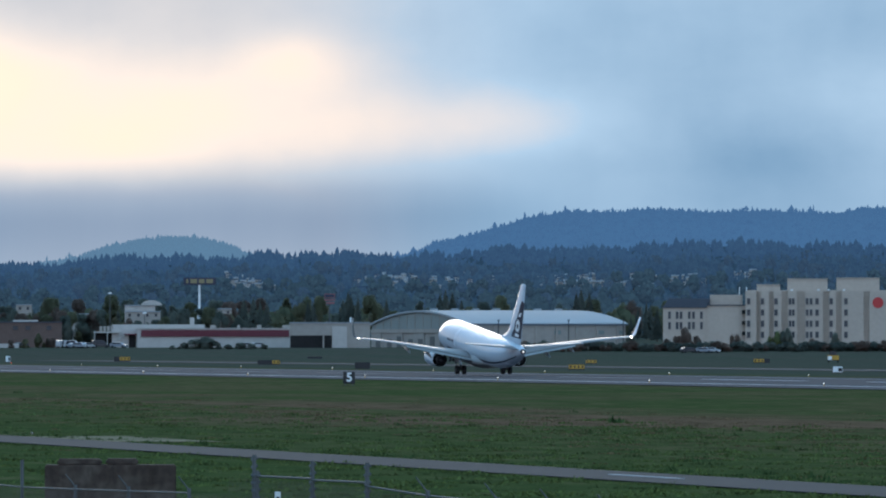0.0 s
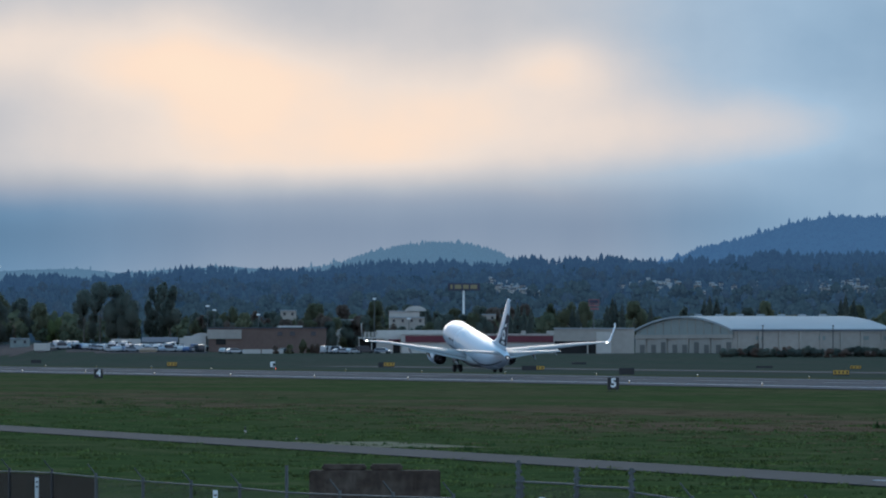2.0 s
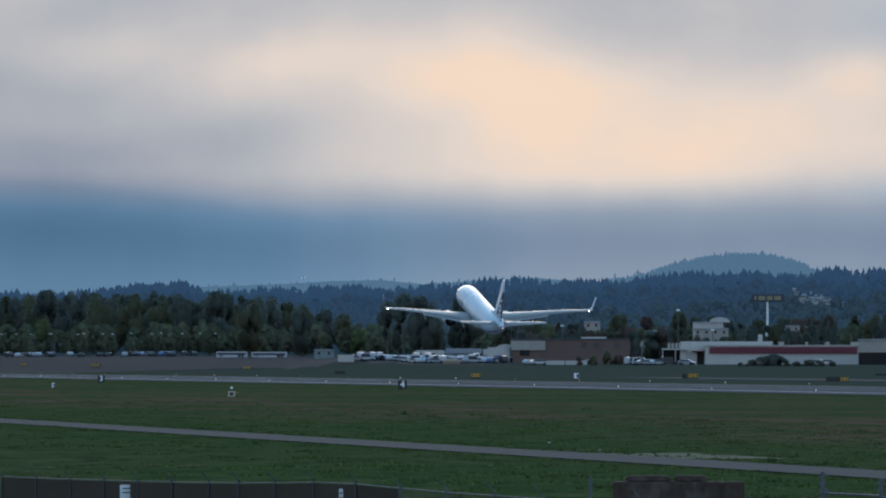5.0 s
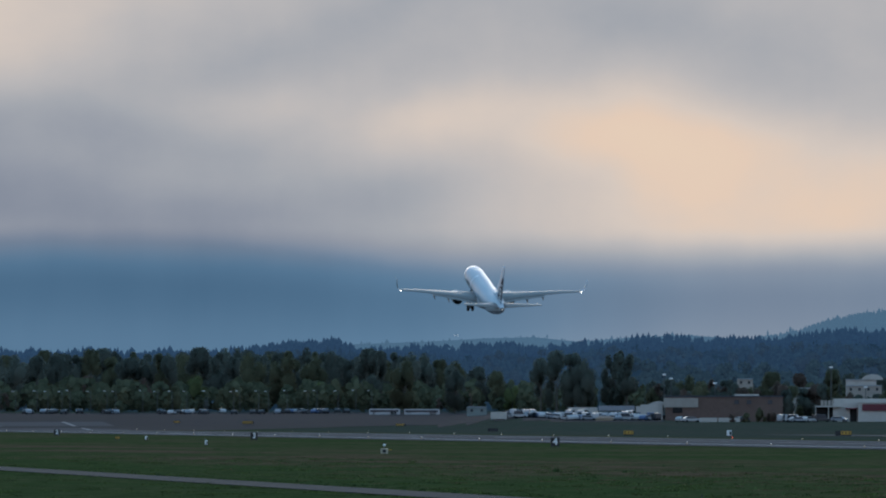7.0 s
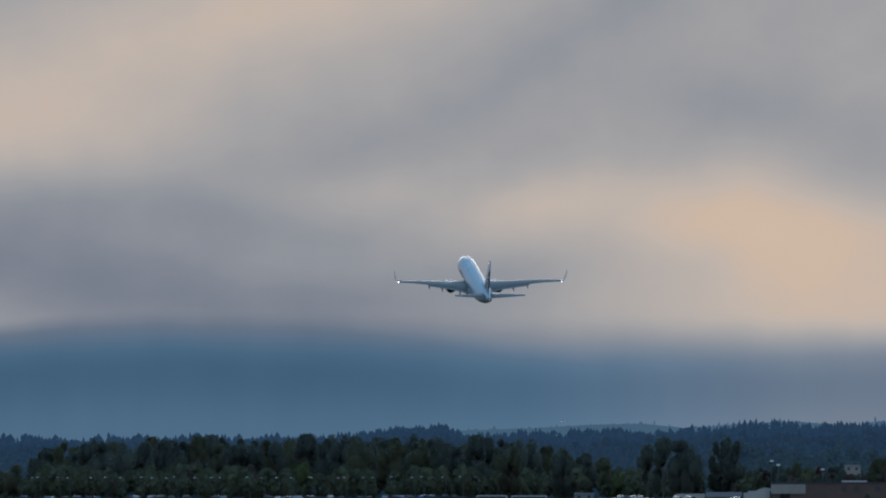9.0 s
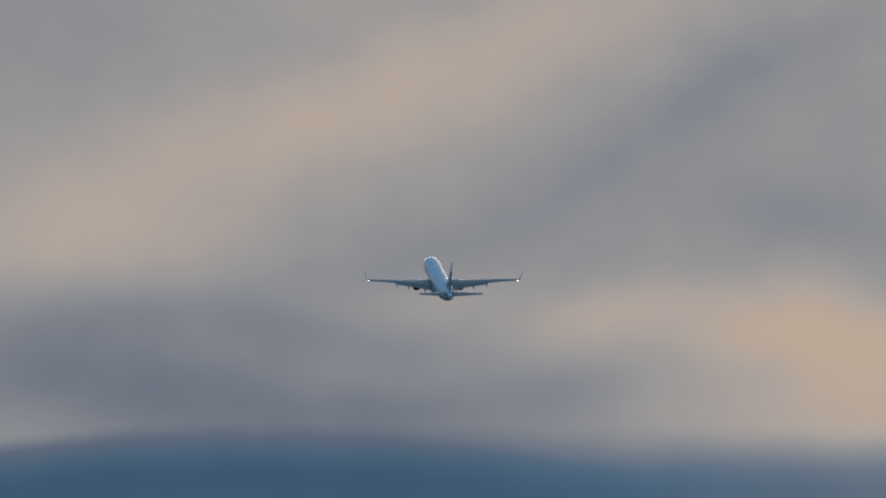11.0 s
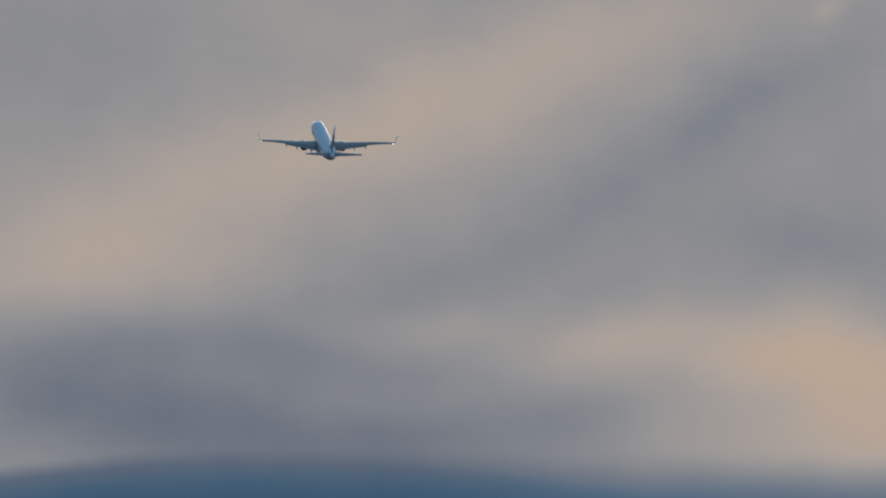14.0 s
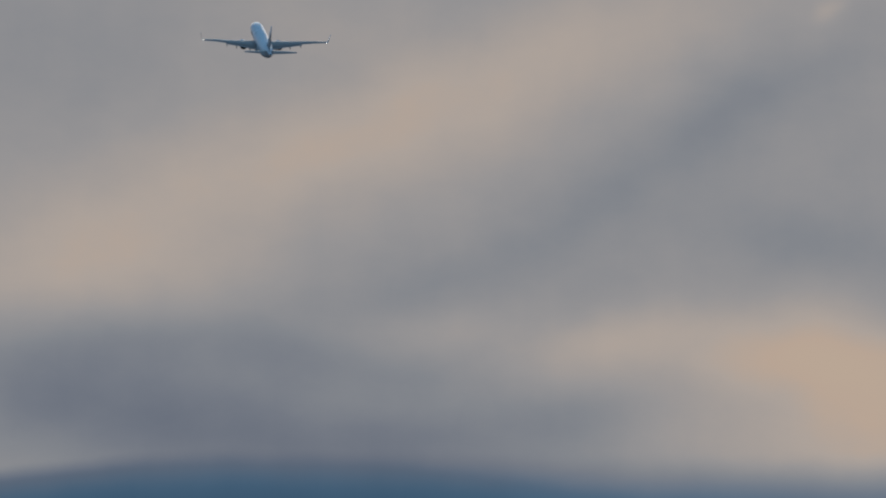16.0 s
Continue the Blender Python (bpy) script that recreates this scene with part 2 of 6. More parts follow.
def box(bm, x0, x1, y0, y1, z0, z1, bevel=0.0, mat=0):
    r = bmesh.ops.create_cube(bm, size=1.0, matrix=Matrix.Translation(((x0 + x1) / 2, (y0 + y1) / 2, (z0 + z1) / 2))
                              @ Matrix.Diagonal((x1 - x0, y1 - y0, z1 - z0, 1)))
    faces = {f for v in r["verts"] for f in v.link_faces}
    for f in faces:
        f.material_index = mat
    if bevel:
        edges = list({e for v in r["verts"] for e in v.link_edges})
        bmesh.ops.bevel(bm, geom=edges, offset=bevel, segments=2, affect="EDGES")
    return bm


def boxed(*a, **k):
    return box(bmesh.new(), *a, **k)


def tube(bm, a, b, r0, r1=None, sides=10):
    a, b = Vector(a), Vector(b)
    r1 = r0 if r1 is None else r1
    m = Matrix.Translation((a + b) / 2) @ (b - a).to_track_quat("Z", "Y").to_matrix().to_4x4()
    bmesh.ops.create_cone(bm, cap_ends=True, segments=sides, radius1=r0, radius2=r1, depth=(b - a).length, matrix=m)
    return bm


def loft(bm, rings, close=True):
    """Skin a list of rings of equal length."""
    rows = [[bm.verts.new(p) for p in ring] for ring in rings]
    n = len(rows[0])
    for r0, r1 in zip(rows, rows[1:]):
        for i in range(n):
            bm.faces.new((r0[i], r0[(i + 1) % n], r1[(i + 1) % n], r1[i]))
    if close:
        bm.faces.new(rows[0][::-1])
        bm.faces.new(rows[-1])
    bmesh.ops.recalc_face_normals(bm, faces=bm.faces[:])
    return bm


def smooth(bm):
    for f in bm.faces:
        f.smooth = True
    return bm


def prism(bm, outline, depth, mat=0):
    """A flat outline in x, z, pushed back along y."""
    f0 = [bm.verts.new((x, 0, z)) for x, z in outline]
    f1 = [bm.verts.new((x, depth, z)) for x, z in outline]
    made = [bm.faces.new(f0[::-1]), bm.faces.new(f1)]
    n = len(outline)
    made += [bm.faces.new((f0[i], f0[(i + 1) % n], f1[(i + 1) % n], f1[i])) for i in range(n)]
    bmesh.ops.recalc_face_normals(bm, faces=made)
    for f in made:
        f.material_index = mat
    return bm


def facing(bearing, d, z=0.0, turn=0.0):
    """A pose whose x runs to the right and y away, seen from the tripod."""
    return Matrix.Translation(spot(bearing, d, z)) @ pose(0, 0, 0, 0, 0, -math.degrees(bearing * B) + turn)


def between(x, pts):
    return float(np.interp(x, [p[0] for p in pts], [p[1] for p in pts]))


# ---- ground: one sheet, airfield, then slopes that rise to wooded ridges ----
# height step of the crest of the wooded ridge, by bearing
CREST = [(-3000, 492), (-1600, 487), (-1465, 484), (-1380, 489), (-830, 486), (-760, 470), (-680, 468), (-640, 480), (-500, 480),
         (-300, 472), (-100, 460), (100, 460), (200, 450), (450, 445), (620, 441), (720, 446), (900, 434), (1060, 432),
         (1290, 420), (1568, 428), (3000, 440)]
RIDGE = 3900.0


def ground_height(bearing, d):
    lat = d * math.sin(bearing * B + HEAD)
    z = 0.0
    if d < 2400:
        z = between(lat, [(200, 0.0), (218, 0.26), (250, 0.36), (282, 0.26), (310, 0.0)])
        if d > 1900:
            z *= (2400 - d) / 500
        if 0 < lat < 60 and d < 420:
            along = d * math.cos(bearing * B + HEAD)
            road = max(-2.0, min(0.1, -0.56 + (along - 116) * 0.0385))
            z = between(lat, [(0, 0.0), (8, road), (23, road), (26, -0.4), (45, -0.4), (60, 0.0)])
    edge = between(bearing, [(-500, 2430), (-300, 2120)])
    reach = between(bearing, [(-900, 140), (-500, 250)])
    if d > edge - reach:
        s = min(1.0, (d - edge + reach) / reach)
        z += between(bearing, [(-500, 3.4), (-300, 2.7)]) * s * s * (3 - 2 * s)
    if 2110 < d and -430 < bearing < -50:
        # the storage yard climbs away from the field
        z += between(d, [(2110, 0.0), (2230, 1.4), (2500, 0.6), (2700, 0.0)]) * between(bearing, [(-430, 0.0), (-390, 1.0), (-115, 1.0), (-50, 0.0)])
    if d > 2300:
        top = rise(between(bearing, CREST) + 14, RIDGE)
        s = min(1.0, (d - 2300) / (RIDGE - 2300))
        z += (top - 3.2) * (0.35 * s + 0.65 * s * s) if d <= RIDGE else top - 3.2 - (d - RIDGE) * 0.03
    return z


def build_ground():
    bears = [-math.pi / B + i * math.pi / B / 12 for i in range(24)]
    bears = [b for b in bears if abs(b) > 3200] + [-3200 + 50 * i for i in range(129)]
    bears.sort()
    dist = [8, 20, 40, 60, 80, 110, 140, 180, 220, 260] + [300 + 40 * i for i in range(115)] + [4950]
    verts = [(0, 0, 0)] + [tuple(spot(b, d, ground_height(b, d))) for d in dist for b in bears]
    n = len(bears)
    faces = [(0, 1 + (i + 1) % n, 1 + i) for i in range(n)]
    for j in range(len(dist) - 1):
        a, c = 1 + j * n, 1 + (j + 1) * n
        faces += [(a + i, a + (i + 1) % n, c + (i + 1) % n, c + i) for i in range(n)]
    me = bpy.data.meshes.new("ground")
    me.from_pydata(verts, [], faces)
    me.update()
    for p in me.polygons:
        p.use_smooth = True
    m = bpy.data.materials.new("rough_airfield_grass")
    m.use_nodes = True
    t = m.node_tree
    p = t.nodes["Principled BSDF"]
    at = wire(t, "ShaderNodeNewGeometry").outputs["Position"]
    turn = wire(t, "ShaderNodeMapping", None, at)
    turn.inputs["Rotation"].default_value = (0, 0, -HEAD)
    stretch = wire(t, "ShaderNodeMapping", None, turn.outputs[0])
    stretch.inputs["Scale"].default_value = (1.0, 0.3, 1.0)
    broad = wire(t, "ShaderNodeTexNoise", None, stretch.outputs[0], Scale=0.04, Detail=6.0, Roughness=0.6).outputs[0]
    mid = wire(t, "ShaderNodeTexNoise", None, stretch.outputs[0], Scale=0.45, Detail=7.0, Roughness=0.65).outputs[0]
    fine = wire(t, "ShaderNodeTexNoise", None, at, Scale=2.2, Detail=5.0, Roughness=0.7).outputs[0]
    green = ramp(t, mid, [(0.30, (0.036, 0.050, 0.020)), (0.46, (0.054, 0.074, 0.025)), (0.56, (0.072, 0.088, 0.031)), (0.70, (0.112, 0.100, 0.046))])
    dry = ramp(t, mid, [(0.34, (0.098, 0.062, 0.037)), (0.66, (0.200, 0.116, 0.072))])
    # a worn dry strip runs parallel to the runway
    across = wire(t, "ShaderNodeSeparateXYZ", None, turn.outputs[0]).outputs[0]
    mix = wire(t, "ShaderNodeMix")
    mix.data_type = "RGBA"
    patch = ramp(t, broad, [(0.44, 0.0), (0.58, 1.0)])
    scar = wire(t, "ShaderNodeMapRange", None, across, 95.0, 116.0, 0.0, 1.0).outputs[0]
    scar = wire(t, M, "MULTIPLY", scar, wire(t, "ShaderNodeMapRange", None, across, 132.0, 165.0, 1.0, 0.35).outputs[0]).outputs[0]
    t.links.new(wire(t, M, "MULTIPLY", wire(t, M, "MULTIPLY_ADD", patch, 0.85, 0.2).outputs[0], wire(t, M, "MULTIPLY_ADD", scar, 0.85, 0.15).outputs[0]).outputs[0], mix.inputs[0])
    t.links.new(green, mix.inputs[6])
    t.links.new(dry, mix.inputs[7])
    # beyond the runway the grass colour turns greyer
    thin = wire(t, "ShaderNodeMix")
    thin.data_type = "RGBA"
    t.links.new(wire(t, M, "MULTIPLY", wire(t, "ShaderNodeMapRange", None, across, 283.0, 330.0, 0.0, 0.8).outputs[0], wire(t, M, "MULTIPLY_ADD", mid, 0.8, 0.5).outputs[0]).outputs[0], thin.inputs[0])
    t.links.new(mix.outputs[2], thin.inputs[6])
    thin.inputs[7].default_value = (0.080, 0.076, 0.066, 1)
    # forest floor beyond the airfield, with blue haze mixed into its base colour
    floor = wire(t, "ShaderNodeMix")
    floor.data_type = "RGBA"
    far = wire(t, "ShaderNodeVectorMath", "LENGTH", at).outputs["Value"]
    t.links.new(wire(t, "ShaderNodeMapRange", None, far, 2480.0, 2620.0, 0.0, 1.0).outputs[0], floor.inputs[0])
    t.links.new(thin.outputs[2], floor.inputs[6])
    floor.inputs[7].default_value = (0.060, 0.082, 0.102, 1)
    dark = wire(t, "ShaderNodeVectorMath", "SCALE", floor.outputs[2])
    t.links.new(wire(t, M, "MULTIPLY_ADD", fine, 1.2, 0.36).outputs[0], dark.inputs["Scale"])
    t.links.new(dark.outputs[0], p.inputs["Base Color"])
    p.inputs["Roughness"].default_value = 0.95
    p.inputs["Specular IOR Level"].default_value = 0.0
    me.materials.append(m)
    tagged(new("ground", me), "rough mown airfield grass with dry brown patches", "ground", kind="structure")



def car_park():
    """Worn grey paving on the rise before the woods, laid on the ground's own grid."""
    V, F = [], []
    at = {}

    def corner(b, d):
        if (b, d) not in at:
            at[b, d] = len(V)
            V.append(tuple(spot(b, d, ground_height(b, d) + 0.05)))
        return at[b, d]

    for b in range(-1700, -100, 50):
        for d in range(2100, 2500, 40):
            if d < between(b, [(-600, 2300), (-300, 2100)]) or d >= between(b, [(-500, 2500), (-300, 2260)]):
                continue
            F.append((corner(b, d), corner(b + 50, d), corner(b + 50, d + 40), corner(b, d + 40)))
    me = bpy.data.meshes.new("car_park")
    me.from_pydata(V, [], F)
    me.update()
    me.materials.append(surface("worn_grey_paving", (0.029, 0.031, 0.037), 0.95, 0.25, 0.3, 0.02, space="World", shine=0.05))
    tagged(new("pavement", me), "worn grey car park paving beyond the runway", "pavement", kind="structure")


def ribbon(name, a0, a1, s0, s1, z, material, label, category, kind="structure", n=60, parent=None):
    """A thin slab along the runway, from a0 to a1 across."""
    bm = bmesh.new()
    rows = []
    for i in range(n + 1):
        s = s0 + (s1 - s0) * i / n
        cut = [strip(a0, s), strip((a0 + a1) / 2, s), strip(a1, s)]
        rows.append([bm.verts.new((c.x, c.y, ground_height(math.atan2(c.x, c.y) / B, c.length) + z)) for c in cut])
    for r0, r1 in zip(rows, rows[1:]):
        for i in range(2):
            bm.faces.new((r0[i], r0[i + 1], r1[i + 1], r1[i]))
    got = bmesh.ops.extrude_face_region(bm, geom=bm.faces[:])
    for v in got["geom"]:
        if isinstance(v, bmesh.types.BMVert):
            v.co.z += 0.02
    bmesh.ops.recalc_face_normals(bm, faces=bm.faces[:])
    ob = part(name, bm, material, parent)
    if parent is None:
        tagged(ob, label, category, kind=kind)
    return ob


def build_runway():
    run = ribbon("runway", 219, 283, 300, 2350, 0.03, ASPHALT, "grey asphalt runway with painted white markings", "runway")
    ribbon("edge_line", 228.0, 229.1, 300, 2350, 0.06, PAINT, "", "", parent=run)
    ribbon("edge_line", 270.9, 272.0, 300, 2350, 0.06, WORN, "", "", parent=run)
    for i in range(33):
        s = 340 + i * 61
        ribbon("centre_stripe", 249.4, 250.6, s, s + 36.6, 0.06, PAINT if i in (7, 8) else WORN, "", "", n=2, parent=run)
    for s in (1500, 1650, 1800):
        for a in (234, 239, 258, 263):
            ribbon("zone_bar", a, a + 2.4, s, s + 26, 0.06, WORN, "", "", n=2, parent=run)
    ribbon("taxiway", 283, 325, 560, 880, 0.035, ASPHALT, "grey asphalt taxiway joining the runway", "taxiway", n=6)
    ribbon("taxiway", 366, 386, 900, 1820, 0.03, ROADWAY, "pale grey parallel taxiway beyond the runway", "taxiway")
    ribbon("service_road", 74, 79.2, 60, 900, 0.03, ROADWAY, "narrow grey service road through the grass", "road")


build_ground()
car_park()
build_runway()


# ---- the airliner ----
def ring(y, rx, rz, zc, n=28):
    return [(rx * math.sin(a), y, zc + rz * math.cos(a)) for a in (2 * math.pi * i / n for i in range(n))]


HULL = [(19.6, 0.06, 0.06, 2.75), (19.3, 0.45, 0.42, 2.78), (18.6, 0.86, 0.84, 2.88), (17.6, 1.22, 1.24, 3.06), (16.4, 1.52, 1.62, 3.24),
        (15.0, 1.74, 1.88, 3.36), (13.2, 1.87, 2.0, 3.42), (9, 1.88, 2.0, 3.42), (4, 1.88, 2.0, 3.42), (-1, 1.88, 2.0, 3.42),
        (-6, 1.88, 2.0, 3.42), (-8.5, 1.84, 1.93, 3.5), (-11, 1.70, 1.74, 3.67), (-13.5, 1.40, 1.42, 3.92), (-15.5, 1.02, 1.06, 4.18),
        (-17.2, 0.62, 0.68, 4.42), (-18.2, 0.32, 0.38, 4.52), (-18.45, 0.2, 0.22, 4.54)]


def hull_at(y):
    ys = [-h[0] for h in HULL]
    return [float(np.interp(-y, ys, [h[i] for h in HULL])) for i in (1, 2, 3)]


def band(bm, y0, y1, lower, upper, side, lift=1.012, n=40):
    """A painted band on the hull; lower and upper give the angle from the top by station."""
    rows = []
    for i in range(n + 1):
        y = y0 + (y1 - y0) * i / n
        rx, rz, zc = hull_at(y)
        row = []
        for j in range(4):
            a = radians(lower(y) + (upper(y) - lower(y)) * j / 3)
            row.append(bm.verts.new((side * rx * lift * math.sin(a), y, zc + rz * lift * math.cos(a))))
        rows.append(row)
    for r0, r1 in zip(rows, rows[1:]):
        for j in range(3):
            bm.faces.new((r0[j], r0[j + 1], r1[j + 1], r1[j]))
    bmesh.ops.recalc_face_normals(bm, faces=bm.faces[:])
    return bm


FOIL = [(0.0, 0.0), (0.02, 0.022), (0.1, 0.05), (0.3, 0.068), (0.6, 0.05), (1.0, 0.004),
        (1.0, -0.004), (0.6, -0.03), (0.3, -0.045), (0.1, -0.035), (0.02, -0.018)]


def section(x, front, rear, z, thick=1.0, upright=False):
    chord = front - rear
    if upright:
        return [(x + t * chord * thick, front - c * chord, z) for c, t in FOIL]
    return [(x, front - c * chord, z + t * chord * thick) for c, t in FOIL]


FIN = [(-6.5, -17.2, 5.2, 0.35), (-9.6, -17.35, 5.75, 0.5), (-11.6, -17.5, 6.4, 0.8), (-12.6, -17.75, 7.4, 0.8), (-16.9, -18.95, 12.4, 0.75), (-17.4, -18.98, 12.55, 0.5)]


def fin_half(y, z, side):
    front, rear, k = (float(np.interp(z, [f[2] for f in FIN], [f[i] for f in FIN])) for i in (0, 1, 3))
    c = min(1.0, max(0.0, (front - y) / (front - rear)))
    skin = FOIL[:6] if side > 0 else [FOIL[0]] + FOIL[:5:-1]
    return abs(float(np.interp(c, [p[0] for p in skin], [p[1] for p in skin]))) * (front - rear) * k


def airliner():
    jet = thing("airliner", Matrix(), "white twin-engine airliner with navy tail climbing from the runway", "airplane")
    bm = loft(bmesh.new(), [ring(*h) for h in HULL])
    part("fuselage", smooth(bm), WHITE, jet)
    bm = loft(bmesh.new(), [ring(y, rx, rz, zc, 20) for y, rx, rz, zc in
                            ((7.5, 0.3, 0.1, 1.7), (6.2, 1.7, 0.6, 1.75), (3, 2.25, 0.9, 1.78), (-2, 2.25, 0.9, 1.8), (-4.5, 1.5, 0.6, 1.85), (-6, 0.3, 0.1, 1.8))])
    part("belly_fairing", smooth(bm), WINGGREY, jet, "light grey belly fairing")
    # cheat lines and cabin windows
    for side in (-1, 1):
        sweep = lambda y: 124 + max(0.0, -6 - y) * 0.9
        bm = band(bmesh.new(), 12.0, -17.0, lambda y: sweep(y) + 8, sweep, side)
        part("cheat_line", bm, NAVY, jet, "navy blue cheat line")
        for k, w in enumerate((0.7, 0.5, 0.8)):
            y = 10.6 - 1.05 * k
            part("lettering_bar", band(bmesh.new(), y, y - w, lambda y: 97, lambda y: 88, side, 1.01, 3), NAVY, jet, "navy bar of lettering")
    bm = bmesh.new()
    for a0, a1 in ((-38, -20), (-18, -1), (1, 18), (20, 38)):
        band(bm, 17.3, 16.7, lambda y, a=a0: a, lambda y, a=a1: a, 1, 1.012, 2)
    part("windscreen", bm, SIGNBLACK, jet, "dark cockpit windscreen")
    for side in (-1, 1):
        bm = loft(bmesh.new(), [section(side * x, f, r, z, k) for x, f, r, z, k in (
            (1.2, 6.3, -1.6, 2.05, 1.1), (2.2, 5.6, -1.65, 2.2, 1.05), (5.8, 3.0, -1.75, 2.92, 0.95), (9.5, 0.6, -2.9, 3.68, 0.85),
            (13.5, -1.7, -4.15, 4.42, 0.8), (16.6, -3.5, -5.15, 4.85, 0.75), (17.05, -3.85, -5.3, 4.97, 0.7))])
        wing = part("wing", smooth(bm), WINGGREY, jet, "pale grey swept wing with extended flaps")
        bm = loft(bmesh.new(), [section(side * 17.0, -3.85, -5.3, 4.95, 0.8),
                                [(side * 17.28 + t * 1.2 * side, -4.1 - c * 1.3, 5.05 + t * 0.8) for c, t in FOIL],
                                section(side * 17.5, -4.5, -5.65, 5.4, 0.7, True), section(side * 17.72, -5.0, -5.95, 6.4, 0.7, True),
                                section(side * 17.9, -5.65, -6.3, 7.45, 0.6, True)])
        for f in bm.faces:
            f.material_index = 1 if f.normal.x * side > 0.5 else 0
        part("winglet", smooth(bm), [WHITE, WINGGREY], wing, "upturned winglet, white inside and grey outside")
        bm = loft(bmesh.new(), [[(side * x, y + dy, z + dz) for dy, dz in ((0, 0.06), (-0.9 * k, -0.10 * k), (-0.95 * k, -0.16 * k), (0, -0.12))]
                                for x, y, z, k in ((2.2, -1.55, 2.1, 1.1), (5.8, -1.65, 2.82, 1.0), (10.5, -3.1, 3.80, 0.7))])
        part("flap", bm, WINGGREY, wing)
        for x, y, z, s in ((3.6, -1.2, 2.2, 1.0), (7.4, -1.5, 2.98, 0.9), (10.2, -2.4, 3.55, 0.75)):
            bm = loft(bmesh.new(), [[(side * x + 0.17 * s * r * math.sin(a), y + dy * s, z - 0.1 + dz * s + 0.3 * s * r * math.cos(a)) for a in (i * math.pi / 5 for i in range(10))]
                                    for dy, dz, r in ((1.8, -0.05, 0.15), (0.8, -0.12, 0.9), (-0.6, -0.2, 1.0), (-1.7, -0.42, 0.55), (-2.3, -0.6, 0.1))])
            part("flap_fairing", smooth(bm), WINGGREY, wing)
        bm = bmesh.new()
        bmesh.ops.create_icosphere(bm, subdivisions=2, radius=0.085, matrix=Matrix.Translation((side * 16.95, -5.35, 4.98)))
        part("navigation_light", bm, glow("white_navigation_light", (1.0, 0.95, 0.85), 11.0), wing, "lit white wingtip light")
        # engine: nacelle, core and plug
        ex, ez = side * 4.95, 1.60
        prof = [(6.2, 0.80), (6.35, 0.90), (6.1, 0.97), (5.2, 1.04), (4.0, 1.03), (2.6, 0.95), (2.0, 0.90), (2.01, 0.88)]
        duct = [(2.02, 0.878), (2.1, 0.85), (3.0, 0.77), (4.6, 0.74), (6.0, 0.76), (6.19, 0.798)]
        bm = loft(bmesh.new(), [[(ex + r * math.sin(a), y, ez + r * 0.96 * math.cos(a)) for a in (2 * math.pi * i / 24 for i in range(24))] for y, r in prof], False)
        nac = part("engine_nacelle", smooth(bm), WHITE, jet, "white engine nacelle")
        bm = loft(bmesh.new(), [[(ex + r * math.sin(a), y, ez + r * 0.96 * math.cos(a)) for a in (2 * math.pi * i / 24 for i in range(24))] for y, r in duct], False)
        part("duct", smooth(bm), BLACK, nac, "dark inner duct")
        bm = loft(bmesh.new(), [[(ex + r * math.sin(a), y - 1.0, ez + r * math.cos(a)) for a in (2 * math.pi * i / 20 for i in range(20))]
                                for y, r in ((5.5, 0.72), (3.6, 0.62), (2.4, 0.50), (2.42, 0.42), (3.0, 0.3), (2.0, 0.22), (1.5, 0.03))])
        part("exhaust_core", smooth(bm), DARKMETAL, nac, "dark metal exhaust core")
        bm = loft(bmesh.new(), [[(ex + r * math.sin(a), 5.5, ez + r * math.cos(a)) for a in (2 * math.pi * i / 20 for i in range(20))] for r in (0.76, 0.02)])
        part("fan", bm, DARKMETAL, nac, "dark fan disc")
        bm = loft(bmesh.new(), [[(ex + sx, y, z) for sx, y, z in ((-0.16, 5.0, z0), (0.16, 5.0, z0), (0.1, 0.5, z1), (-0.1, 0.5, z1))] for z0, z1 in ((2.6, 2.2), (2.85, 2.75))])
        part("pylon", bm, WHITE, jet)
        # tailplane
        bm = loft(bmesh.new(), [section(side * x, f, r, z, 0.8) for x, f, r, z in ((0.5, -13.9, -18.1, 4.75), (1.2, -14.5, -18.3, 4.85), (7.0, -18.0, -19.5, 5.55), (7.2, -18.4, -19.6, 5.57))])
        part("tailplane", smooth(bm), WINGGREY, jet)
    # fin: white with a navy field and pale painted shapes
    bm = loft(bmesh.new(), [section(0, f, r, z, k, True) for f, r, z, k in FIN])
    fin = part("tail_fin", smooth(bm), WHITE, jet, "white tail fin with navy painted field")
    for side in (-1, 1):
        def field(outline, lift, material, label):
            """Paint laid on the fin's curved side within an outline of y, z."""
            bm = bmesh.new()
            zs = [p[1] for p in outline]
            rows = []
            for i in range(19):
                z = min(zs) + (max(zs) - min(zs)) * (0.002 + 0.996 * i / 18)
                cuts = []
                for (y0, z0), (y1, z1) in zip(outline, outline[1:] + outline[:1]):
                    if (z0 - z) * (z1 - z) <= 0 and z0 != z1:
                        cuts.append(y0 + (y1 - y0) * (z - z0) / (z1 - z0))
                rows.append([bm.verts.new((side * (fin_half(y, z, side) + lift), y, z))
                             for y in (max(cuts) + (min(cuts) - max(cuts)) * k / 6 for k in range(7))])
            for r0, r1 in zip(rows, rows[1:]):
                for k in range(6):
                    bm.faces.new((r0[k], r0[k + 1], r1[k + 1], r1[k]))
            bmesh.ops.recalc_face_normals(bm, faces=bm.faces[:])
            part("painted_field", smooth(bm), material, fin, label)

        field([(-13.4, 5.9), (-17.35, 5.9), (-18.55, 10.5), (-17.7, 10.55), (-17.0, 10.0), (-16.5, 9.2), (-15.9, 8.4), (-15.0, 7.8), (-14.8, 7.0), (-13.9, 6.4)],
              0.02, NAVY, "navy painted field")
